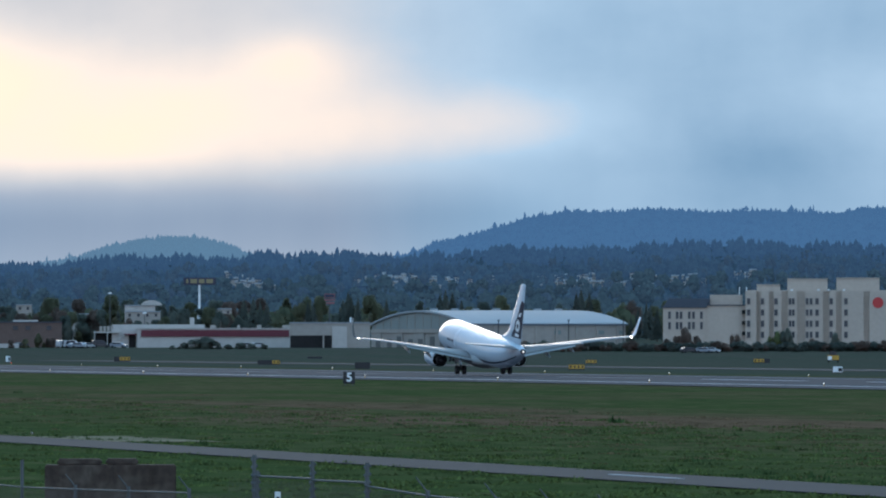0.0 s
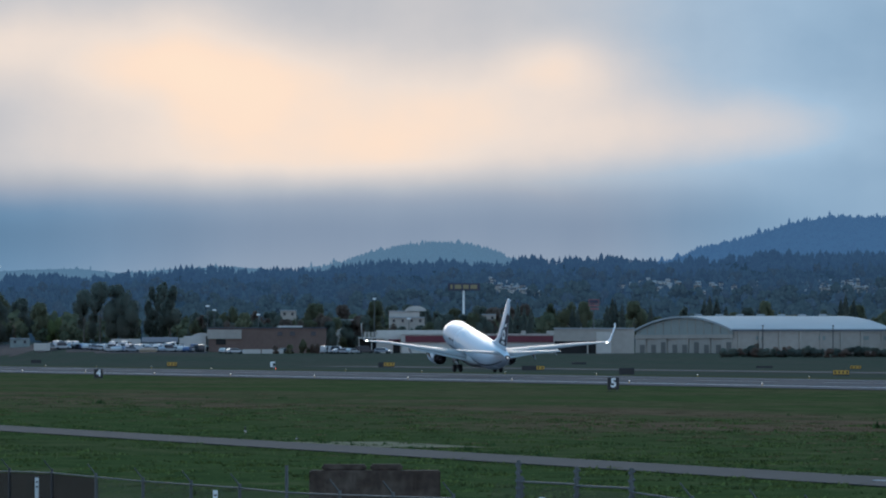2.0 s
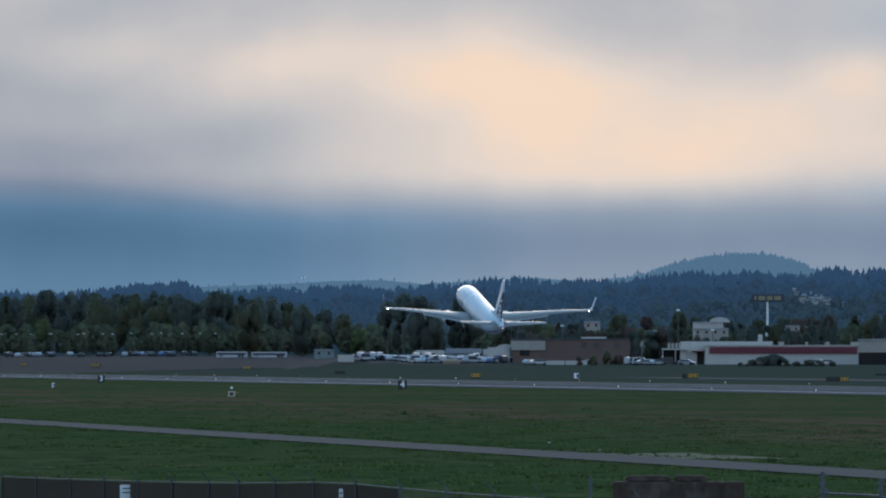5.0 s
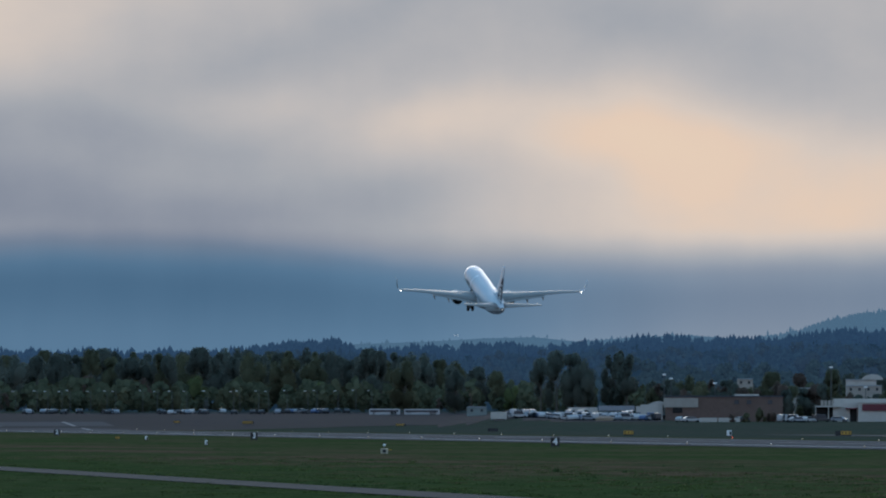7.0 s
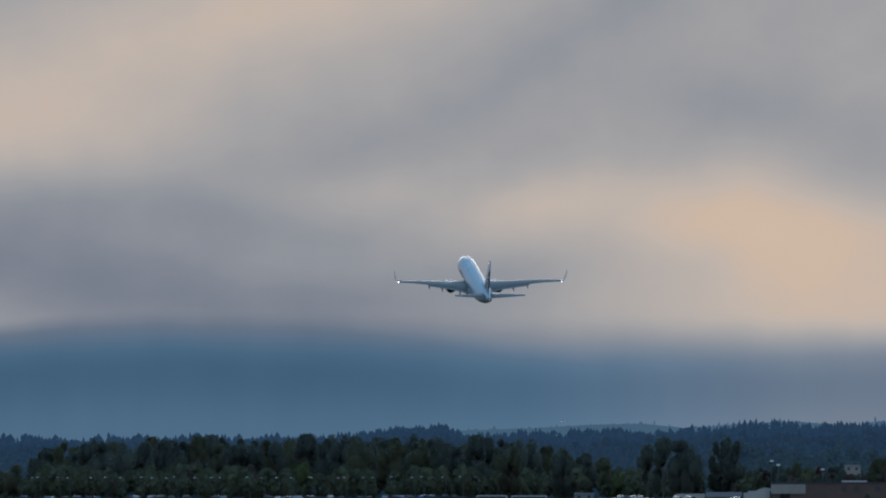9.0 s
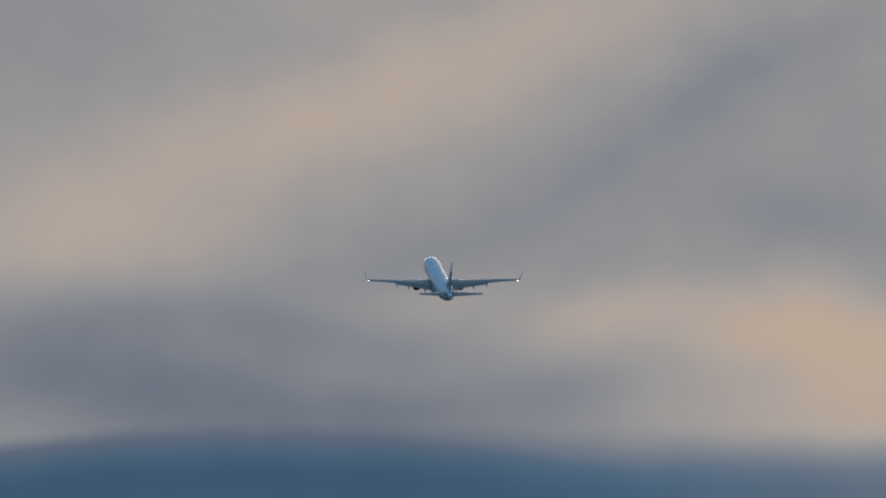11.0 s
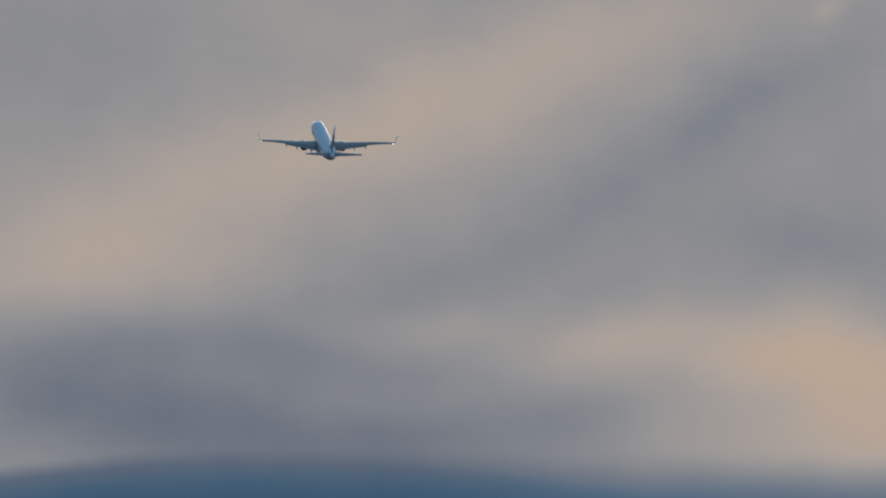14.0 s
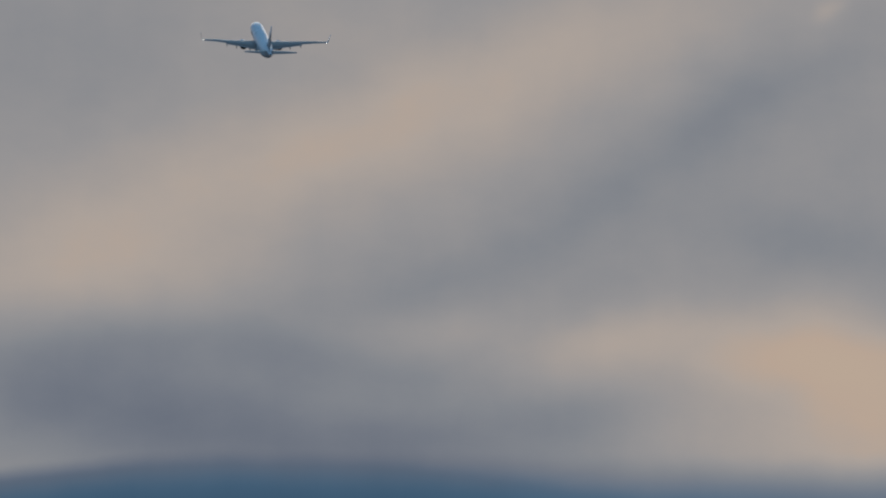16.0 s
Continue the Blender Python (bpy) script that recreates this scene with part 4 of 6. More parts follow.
        plant("bush", rng.choice((0, 4, 3, 4)), b, d, rise(rng.uniform(601, 609), d) - ground_height(b, d), "dark clipped hedge shrub on the airport perimeter", rng,
              "hedge", 1.6, name="hedge", category="hedge")


far_edge_trees()


# ---- buildings along the far side ----
PLASTER = surface("tan_stucco", (0.47, 0.38, 0.315), 0.9, 0.12, 1.0, 0.12, shine=0.1)
CONCRETE_PALE = surface("pale_concrete_panel", (0.345, 0.305, 0.27), 0.9, 0.15, 0.8, 0.1, shine=0.1)
WHITEWALL = surface("off_white_painted_wall", (0.46, 0.42, 0.385), 0.85, 0.12, 0.8, 0.1, shine=0.1)
MAROON = surface("maroon_fascia", (0.15, 0.045, 0.055), 0.8, 0.15, 0.8, 0.1, shine=0.1)
BRICK = surface("brown_brick_wall", (0.150, 0.100, 0.085), 0.9, 0.2, 1.5, 0.2, shine=0.1)
ROOFMETAL = surface("pale_metal_roof", (0.30, 0.33, 0.35), 0.7, 0.12, 0.5, 0.06, shine=0.3)
ROOFDARK = surface("dark_slate_roof", (0.075, 0.085, 0.105), 0.8, 0.15, 1, 0.2, shine=0.2)
GLASSDARK = surface("dark_window_glass", (0.035, 0.04, 0.05), 0.12, 0.2, 0.6, 0.1)
DOORGREY = surface("dull_grey_door", (0.15, 0.14, 0.13), 0.8, 0.2, 1, 0.2, shine=0.1)
# near-black fill: the shade inside bays, doorways and balconies is painted on
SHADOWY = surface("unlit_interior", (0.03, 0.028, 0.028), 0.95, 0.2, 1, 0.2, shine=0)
GREYGREEN = surface("weathered_green_glazing", (0.19, 0.225, 0.215), 0.6, 0.2, 0.6, 0.1)
RED = surface("red_sign_paint", (0.50, 0.035, 0.035), 0.5, 0.1, 2, 0.3)
FADED = surface("faded_red_board", (0.24, 0.085, 0.09), 0.6, 0.1, 2, 0.3)
BLUESIGN = surface("blue_sign_paint", (0.028, 0.03, 0.06), 0.5, 0.1, 2, 0.3)
STRAW = surface("yellow_sign_paint", (0.25, 0.20, 0.105), 0.5, 0.1, 2, 0.3)


class Site:
    """A building site seen square-on: bearings and heights become metres at its distance."""

    def __init__(self, name, bearing, d, label, category="building", group="", turn=0.0):
        self.b, self.d = bearing, d
        self.z = ground_height(bearing, d)
        self.ob = thing(name, facing(bearing, d, self.z, turn), label, category, group)

    def x(self, bearing):
        return (bearing - self.b) * B * self.d

    def h(self, height):
        return rise(height, self.d) - self.z

    def block(self, name, b0, b1, top, base, depth, material, label="", front=0.0, bevel=0.0, parent=None):
        z0 = -1.0 if base is None else self.h(base)
        return part(name, boxed(self.x(b0), self.x(b1), front, front + depth, z0, self.h(top), bevel), material, parent or self.ob, label)

    def window(self, b, top, w, h, front, frame_mat, parent=None):
        """A recessed dark pane in a shallow surround; b is its middle."""
        x, z = self.x(b), self.h(top)
        bm = bmesh.new()
        box(bm, x - w / 2 - 0.12, x - w / 2, front - 0.10, front + 0.1, z - h - 0.1, z + 0.12)
        box(bm, x + w / 2, x + w / 2 + 0.12, front - 0.10, front + 0.1, z - h - 0.1, z + 0.12)
        box(bm, x - w / 2, x + w / 2, front - 0.10, front + 0.1, z, z + 0.12)
        box(bm, x - w / 2 - 0.1, x + w / 2 + 0.1, front - 0.16, front + 0.1, z - h - 0.16, z - h)
        wd = part("window", bm, frame_mat, parent or self.ob)
        part("pane", boxed(x - w / 2, x + w / 2, front - 0.03, front + 0.04, z - h, z), GLASSDARK, wd, "dark window pane")


def hotel():
    s = Site("hotel", 1440, 2080, "tan stucco hotel of several storeys with pilasters and dark windows")
    s.block("main_block", 1324, 1650, 517, None, 18, PLASTER, front=1.2)
    s.block("parapet", 1322, 1652, 514, 517.2, 18.4, PLASTER, front=1.0)
    # projecting bays with windows, dark recesses between them
    bays = [(1319, 1338), (1346, 1361), (1369, 1383), (1394, 1410), (1424, 1456), (1467, 1479), (1489, 1528), (1538, 1660)]
    cols = [(1324.6,), (1349,), (1373,), (1398, 1403.5), (1428, 1435, 1445.5), (1470.4,), (1496.5,), ()]
    for (b0, b1), cs in zip(bays, cols):
        bay = s.block("bay", b0, b1, 515.5, None, 2.2, PLASTER)
        for c in cs:
            for row in range(4):
                s.window(c, 528.5 + 19.7 * row, 0.62 if len(cs) > 1 and c != 1445.5 else 0.8, 1.5, 0.0, CONCRETE_PALE, bay)
    for b0, b1, top in ((1339, 1380, 504.5), (1393, 1464, 494), (1480, 1556, 492.5), (1600, 1640, 500)):
        pent = s.block("penthouse", b0, b1, top, 517, 9, PLASTER, "tan rooftop plant room", front=4)
        s.block("coping", b0 - 0.7, b1 + 0.7, top - 1.2, top + 0.3, 9.4, CONCRETE_PALE, front=3.8, parent=pent)
    for b in (1401, 1448, 1466, 1493):
        x, z = s.x(b), s.h(515)
        part("roof_lamp", boxed(x - 0.35, x + 0.35, 0.2, 0.7, z, z + 0.4, 0.08), SIGNWHITE, s.ob, "small white roof lamp")
    disc = tube(bmesh.new(), (s.x(1553), -0.12, s.h(536)), (s.x(1553), 0.01, s.h(536)), 1.38, 1.38, 32)
    part("sign_disc", disc, RED, s.ob, "round red sign")
    # middle wing and low wing
    s.block("middle_wing", 1246, 1322, 541, None, 16, PLASTER, front=2)
    s.block("cornice", 1245, 1323, 539.5, 541.2, 16.5, ROOFDARK, front=1.7)
    s.block("upper_storey", 1256, 1313, 522, 540, 12, PLASTER, front=3.2)
    for row in range(4):
        x = s.x(1319)
        part("balcony", boxed(x - 0.9, x + 0.9, 0.7, 2.1, s.h(556 + 19 * row), s.h(549 + 19 * row), 0.1), SHADOWY, s.ob, "dark recessed balcony")
    s.block("low_wing", 1173, 1248, 545, None, 15, PLASTER, front=1.6)
    roof = prism(bmesh.new(), [(s.x(1171), s.h(545)), (s.x(1250), s.h(545)), (s.x(1257), s.h(528.5)), (s.x(1184), s.h(528.5))], 14)
    for v in roof.verts:
        v.co.y += 1.2
    part("roof", roof, ROOFDARK, s.ob, "dark blue-grey mansard roof")
    for c in (1184.5, 1198, 1205, 1219.5, 1227, 1241):
        for row in range(2):
            s.window(c, 552 + 18.5 * row, 0.62, 1.75, 1.6, CONCRETE_PALE)
    for b, t in ((1308, 508), (1320.5, 508)):
        bm = tube(bmesh.new(), (s.x(b), 5, s.h(540)), (s.x(b), 5, s.h(t)), 0.12)
        part("mast", bm, SIGNWHITE, s.ob, "thin white roof mast")


def hangar():
    """Barrel roof; its doors face the runway, its long side looks back along it."""
    near = spot(830, 2090)
    a0, s0 = near.dot(ACROSS), near.dot(ALONG)
    z = ground_height(830, 2090)
    m = Matrix.Translation(strip(a0, s0, z)) @ pose(0, 0, 0, 0, 0, math.degrees(HEAD))
    ob = thing("hangar", m, "pale concrete aircraft hangar with a barrel metal roof", "hangar")
    W, L, eave, crown = 104.0, 41.5, rise(574, 2090) - z, rise(551, 2130) - z
    part("side_wall", boxed(0, L, 0, 0.5, -1, eave), CONCRETE_PALE, ob)
    part("far_wall", boxed(0, L, W - 0.5, W, -1, eave), CONCRETE_PALE, ob)
    part("back_wall", boxed(L - 0.5, L, 0.5, W - 0.5, -1, eave), CONCRETE_PALE, ob)
    arc = [(W * i / 24, eave + (crown - eave) * (1 - (2 * i / 24 - 1) ** 2)) for i in range(25)]
    bm = bmesh.new()
    top0 = [bm.verts.new((-0.6, y, h + 0.25)) for y, h in arc]
    top1 = [bm.verts.new((L + 0.6, y, h + 0.25)) for y, h in arc]
    low0 = [bm.verts.new((-0.6, y, h - 0.25)) for y, h in arc]
    low1 = [bm.verts.new((L + 0.6, y, h - 0.25)) for y, h in arc]
    for i in range(24):
        bm.faces.new((top0[i], top0[i + 1], top1[i + 1], top1[i]))
        bm.faces.new((low0[i], low1[i], low1[i + 1], low0[i + 1]))
        bm.faces.new((top0[i], low0[i], low0[i + 1], top0[i + 1]))
        bm.faces.new((top1[i], top1[i + 1], low1[i + 1], low1[i]))
    for i in (0, 24):
        bm.faces.new((top0[i], top1[i], low1[i], low0[i]))
    bmesh.ops.recalc_face_normals(bm, faces=bm.faces[:])
    roof = part("roof", bm, ROOFMETAL, ob, "pale metal barrel roof")
    for i in range(7):
        x = 4 + i * 5.6
        part("roof_vent", boxed(x - 0.9, x + 0.9, W / 2 - 1, W / 2 + 1, crown + 0.2, crown + 0.75, 0.15), ROOFMETAL, roof)
    for end, mat in ((0.0, GREYGREEN), (L - 0.3, CONCRETE_PALE)):
        bm = bmesh.new()
        f0 = [bm.verts.new((end, y, h - 0.3)) for y, h in arc] + [bm.verts.new((end, W, eave - 2.2)), bm.verts.new((end, 0, eave - 2.2))]
        f1 = [bm.verts.new((v.co.x + 0.3, v.co.y, v.co.z)) for v in f0]
        bm.faces.new(f0), bm.faces.new(f1[::-1])
        for i in range(len(f0)):
            j = (i + 1) % len(f0)
            bm.faces.new((f0[i], f1[i], f1[j], f0[j]))
        bmesh.ops.recalc_face_normals(bm, faces=bm.faces[:])
        gable = part("gable", bm, mat, ob, "grey-green glazed gable" if not end else "")
        if not end:
            for i in range(1, 24, 2):
                y, h = arc[i]
                part("mullion", boxed(-0.12, -0.01, y - 0.15, y + 0.15, eave - 1.0, h - 0.4), CONCRETE_PALE, gable)
            part("lintel", boxed(-0.35, -0.01, 0, W, eave - 2.2, eave - 1.2), CONCRETE_PALE, gable)
    for i in range(9):
        y = W * i / 9
        x = -0.2 + 0.25 * (i % 2)
        door = part("hangar_door", boxed(x, x + 0.3, y + 0.15, y + W / 9 - 0.15, -0.9, eave - 2.25), CONCRETE_PALE, ob, "pale sliding hangar door")
        part("recess", boxed(x - 0.05, x - 0.004, y + 1.2, y + 6.2, -0.6, (eave - 2.4) * (0.62 if i % 3 else 0.8)), DOORGREY, door, "dull grey door recess")
    for i in range(8):
        x = 1.5 + i * 5.4
        part("buttress", boxed(x - 0.3, x + 0.3, -0.55, -0.01, -1, eave - 0.35), CONCRETE_PALE, ob)
    for x in (6, 22.5, 34, 39):
        part("stain_panel", boxed(x, x + 1.8, -0.06, -0.005, eave - 2.6, eave - 1.6), GREYGREEN, ob, "grey-green louvre panel")
    part("gutter", boxed(-0.4, L + 0.4, -0.8, -0.56, eave - 0.3, eave + 0.0), ROOFDARK, ob)
    for x in (7, 25.5, 40):
        bm = tube(bmesh.new(), (x, -3, -1), (x, -3, eave + 1.0), 0.12)
        box(bm, x - 0.25, x + 0.25, -3.2, -2.8, eave + 0.9, eave + 1.15)
        lamp = thing("flood_light", m, "dark floodlight pole beside the hangar", "lamp", "hangar floodlights")
        part("pole", bm, DARKMETAL, lamp)


def low_buildings():
    s = Site("hangar_annex", 585, 2100, "pale concrete annex with open dark bays beside the hangar")
    s.block("body", 513, 655, 572, None, 14, CONCRETE_PALE, front=1)
    s.block("roof_edge", 512, 656, 570.5, 572.3, 14.6, ROOFMETAL, front=0.7)
    for b0, b1 in ((514, 571), (574, 587)):
        s.block("open_bay", b0, b1, 594, 618, 0.3, SHADOWY, "dark open bay", front=0.8)
    s.block("pier", 571, 573.5, 592, None, 1.1, CONCRETE_PALE, front=-0.2)
    s.block("pale_panel", 588, 614, 578, None, 0.6, WHITEWALL, "off-white blank wall panel", front=0.55)
    s.block("vent_stack", 619, 622, 562, 572, 0.6, SIGNWHITE, front=4)
    for b in (520, 540, 560, 578, 630, 645):
        s.block("roof_post", b - 0.4, b + 0.4, 567.5, 571, 0.4, CONCRETE_PALE, front=3)
    s = Site("terminal_shed", 380, 2130, "long white shed with a broad maroon fascia band")
    s.block("body", 243, 514, 582, None, 20, WHITEWALL, front=1)
    s.block("fascia", 250, 512, 584.5, 596, 0.5, MAROON, "maroon fascia band", front=0.6)
    s.block("coping", 242, 514.5, 580.8, 582.4, 20.5, WHITEWALL, front=0.7)
    s.block("upper_block", 198, 362, 574.5, 600, 14, WHITEWALL, front=9)
    s.block("chimney", 336, 344, 562, 575, 1.2, WHITEWALL, "square white chimney", front=10)
    s.block("left_wing", 198, 246, 583, None, 10, WHITEWALL, front=4)
    s.block("canopy", 166, 213, 587, 589.5, 9, WHITEWALL, "flat white canopy", front=3)
    # solid dark block stands in for the shade below the canopy
    s.block("canopy_soffit", 167, 212, 589.6, 611, 6, SHADOWY, "dark block painted as the shade under the canopy", front=6)
    for b in (167.5, 190, 212):
        s.block("canopy_post", b - 0.7, b + 0.7, 589, None, 0.5, WHITEWALL, front=3.2)
    s.block("doorway", 228, 240, 592, 617, 0.3, SHADOWY, "dark open doorway", front=3.8)
    s.block("awning", 220, 242, 591, 593, 2.0, MAROON, front=2.0)
    for i in range(4):
        b = 176 + 6.5 * i
        s.block("roof_unit", b, b + 4.5, 577.5, 586.6, 2, CONCRETE_PALE, front=6)
    for b, w in ((455, 8), (500, 14), (372, 10), (420, 5)):
        s.block("roof_unit", b, b + w, 575.5, 581, 3, CONCRETE_PALE, front=6)
    s = Site("brick_warehouse", 10, 2150, "long low brown brick warehouse with dark windows")
    s.block("body", -98, 110, 571, None, 18, BRICK, front=1)
    s.block("roof_edge", -99, 111, 569.6, 571.3, 18.6, ROOFDARK, front=0.7)
    for b in (28, 50, 87):
        s.window(b, 577, 1.3, 1.1, 1.0, BRICK)
    s.block("grey_wing", -101, -40, 573.5, 590, 9, CONCRETE_PALE, "weathered grey upper wall", front=0.6)
    s.block("loading_bay", -85, -68, 583, 600, 0.4, SHADOWY, "dark loading bay", front=0.75)
    s.block("roof_light", 24, 68, 566.5, 569.7, 4, WHITEWALL, "long white roof light", front=5)
    s.block("pale_annex", -142, -103, 585, None, 10, WHITEWALL, "white low annex", front=3)
    part("gable", prism(bmesh.new(), [(s.x(-128), s.h(585)), (s.x(-100), s.h(585)), (s.x(-102), s.h(580)), (s.x(-112), s.h(579)), (s.x(-122), s.h(581.5))], 6), WHITEWALL, s.ob, "white rounded gable roof").location = (0, 3, 0)
    # commercial buildings further back
    for name, b0, b1, top, base, d, mat, label in (
            ("store", 221, 275, 541, 556, 2330, WHITEWALL, "white store with a curved roof behind the trees"),
            ("office", 110, 170, 556, 580, 2300, CONCRETE_PALE, "pale low office behind the shed"),
            ("office", 222, 284, 552, 580, 2310, CONCRETE_PALE, "pale grey low office behind the shed"),
            ("depot", 29, 57, 540, 556, 2330, CONCRETE_PALE, "small white depot with dark windows"),
            ("shed", -449, -414, 589.5, 612, 2400, GREYGREEN, "small grey flat-roofed shed"),
            ("office", 385, 410, 547, 556, 2350, CONCRETE_PALE, "small white building among trees"),
            ):
        s = Site(name, (b0 + b1) / 2, d, label)
        s.block("body", b0, b1, top, None, 12, mat, front=0.5)
        s.block("roof_edge", b0 - 0.5, b1 + 0.5, top - 1.0, top + 0.6, 12.5, ROOFMETAL, front=0.2)
        n = 0 if mat is WHITEWALL else max(2, int((b1 - b0) / 14))
        for i in range(n):
            s.window(b0 + (b1 - b0) * (i + 0.5) / n, top + 3.5, 0.7, 0.8, 0.5, mat)
        if name == "store":
            bm = bmesh.new()
            arc = [(s.x(262) + 3.0 * math.cos(math.pi * i / 12), s.h(541) + 1.5 * math.sin(math.pi * i / 12)) for i in range(13)]
            prism(bm, [(x + 1.0, z) for x, z in arc], 10)
            part("curved_roof", bm, WHITEWALL, s.ob, "white rounded roof")


def signs_on_masts():
    s = Site("pole_sign", 353, 2450, "dark blue sign board with yellow bars on a white mast", "sign")
    s.block("board", 325, 382, 491.5, 504.5, 1.2, BLUESIGN, "dark blue sign board", bevel=0.15)
    for b0, b1 in ((329.5, 333.5), (337, 349), (352, 362), (365, 377)):
        s.block("bar", b0, b1, 494.2, 501.6, 0.12, STRAW, "yellow bar", front=-0.13)
    bm = tube(bmesh.new(), (0, 0.6, -1), (0, 0.6, s.h(503)), 0.42, 0.32, 12)
    part("mast", bm, SIGNWHITE, s.ob, "white round mast")
    part("mast_foot", tube(bmesh.new(), (0, 0.6, s.h(580)), (0, 0.6, s.h(548)), 0.85, 0.42, 12), SIGNWHITE, s.ob, "flared white mast foot")
    s = Site("pole_sign", 583, 2440, "small blue and red roadside sign board on a post", "sign")
    s.block("board", 574, 593, 520, 527.5, 0.6, FADED, "faded sign board")
    s.block("panel", 575.5, 591.5, 521.5, 526.3, 0.1, BLUESIGN, "blue panel", front=-0.11)
    s.block("board", 574, 593, 529.5, 532.5, 0.6, FADED, "faded red sign board")
    s.block("board", 577, 592, 535, 538.5, 0.6, FADED, "faded red sign board")
    part("post", tube(bmesh.new(), (0, 0.7, -1), (0, 0.7, s.h(521)), 0.2, 0.2, 10), STEEL, s.ob)


def suburb():
    """Houses on the slope: small gabled blocks with pale walls and grey roofs."""
    rng = random.Random(8)
    walls = [WHITEWALL, CONCRETE_PALE]
    for i in range(150):
        c = rng.choice(((410, 60, 502, 9), (680, 45, 503, 8), (1000, 50, 507, 8), (1060, 70, 503, 10), (1230, 80, 500, 10), (1300, 40, 497, 8), (440, 50, 510, 6), (800, 90, 506, 8), (1110, 60, 512, 6)))
        b, hh = rng.gauss(c[0], c[1] * 0.5), c[2] + rng.uniform(-c[3], c[3])
        d = next((k for k in range(2700, 3800, 20) if ground_height(b, k) >= rise(hh, k)), 0)
        if not d:
            continue
        d += rng.uniform(-30, 30)
        w, dep, tall = rng.uniform(1.2, 2.6), rng.uniform(2, 3.5), rng.uniform(0.7, 1.3)
        z = ground_height(b, d) + 1.5
        ob = thing("house", facing(b, d, z, rng.uniform(-40, 40)), "small pale house with a grey gabled roof on the slope", "house", "houses on the slope")
        part("wall", boxed(-w / 2, w / 2, 0, dep, -3.5, tall), rng.choice(walls), ob)
        bm = prism(bmesh.new(), [(-w / 2 - 0.1, tall), (w / 2 + 0.1, tall), (w / 2 - 0.2, tall + 0.5), (-w / 2 + 0.2, tall + 0.5)], dep)
        part("roof", bm, rng.choice((ROOFMETAL, ROOFMETAL, ROOFDARK)), ob)
        for x in (-w / 4, w / 4):
            part("window", boxed(x - 0.25, x + 0.25, -0.05, -0.005, tall - 0.8, tall - 0.3), GLASSDARK, ob)


hotel()
hangar()
low_buildings()
signs_on_masts()
suburb()


# ---- airfield signs and lights ----
def digit_mesh(text, size, material):
    cu = bpy.data.curves.new("digit", "FONT")
    cu.body, cu.size, cu.align_x, cu.align_y, cu.extrude, cu.offset = text, size, "CENTER", "CENTER", 0.008, 0.035
    ob = bpy.data.objects.new("digit", cu)
    scene.collection.objects.link(ob)
    bpy.context.view_layer.update()
    me = bpy.data.meshes.new_from_object(ob.evaluated_get(bpy.context.evaluated_depsgraph_get()))
    bpy.data.objects.remove(ob)
    me.materials.clear()
    me.materials.append(material)
    return me


FACING = pose(0, 0, 0, 0, 0, math.degrees(HEAD))       # faces back along the runway


def on_field(across, along):
    p = strip(across, along)
    p.z = ground_height(math.atan2(p.x, p.y) / B, p.length)
    return p


def distance_signs():
    for k, n in enumerate("5432"):
        p = on_field(199.28, 821.9 + 304.8 * k)
        ob = thing("distance_sign", Matrix.Translation(p) @ FACING, "black runway distance sign with a white digit " + n, "sign", "runway distance signs")
        part("panel", boxed(-0.62, 0.62, 0, 0.22, 0.22, 1.46, 0.03), SIGNBLACK, ob, "black sign panel")
        for x in (-0.4, 0.4):
            part("leg", boxed(x - 0.04, x + 0.04, 0.06, 0.14, -0.1, 0.24), STEEL, ob)
        part("base", boxed(-0.75, 0.75, -0.25, 0.5, -0.05, 0.06, 0.02), CONCRETE, ob, "low concrete base")
        d = part("digit", digit_mesh(n, 1.28, SIGNWHITE), None, ob, "white digit")
        d.matrix_basis = pose(0, -0.012, 0.86, 90, 0, 0)


def lit_sign(bearing, base, b0, b1, top, spans, label):
    """A guidance sign; spans: from, to (bearings), material."""
    d = next((k for k in range(900, 2500, 5) if rise(base, k) <= ground_height(bearing, k) + 0.02), 1700)
    z = ground_height(bearing, d)
    ob = thing("taxiway_sign", facing(bearing, d, z), label, "sign", "taxiway signs")
    h = rise(top, d) - z
    x = lambda b: (b - bearing) * B * d
    part("cabinet", boxed(x(b0), x(b1), 0, 0.3, min(0.25, h * 0.3), h, 0.03), SIGNBLACK, ob)
    for i in (0.15, 0.85):
        c = x(b0) + (x(b1) - x(b0)) * i
        part("leg", boxed(c - 0.06, c + 0.06, 0.08, 0.2, -0.1, 0.3), STEEL, ob)
    for c0, c1, mat in spans:
        face = part("face", boxed(x(c0), x(c1), -0.02, -0.003, h * 0.38, h - 0.06), mat, ob, "yellow sign face" if mat is YELLOW else "")
        n = max(1, int((x(c1) - x(c0)) / 0.55))
        for i in range(n):
            c = x(c0) + (x(c1) - x(c0)) * (i + 0.5) / n
            if mat is YELLOW and h > 0.7:
                part("bar", boxed(c - 0.12, c + 0.12, -0.032, -0.021, h * 0.5, h - 0.2), SIGNBLACK, face, "black bar")


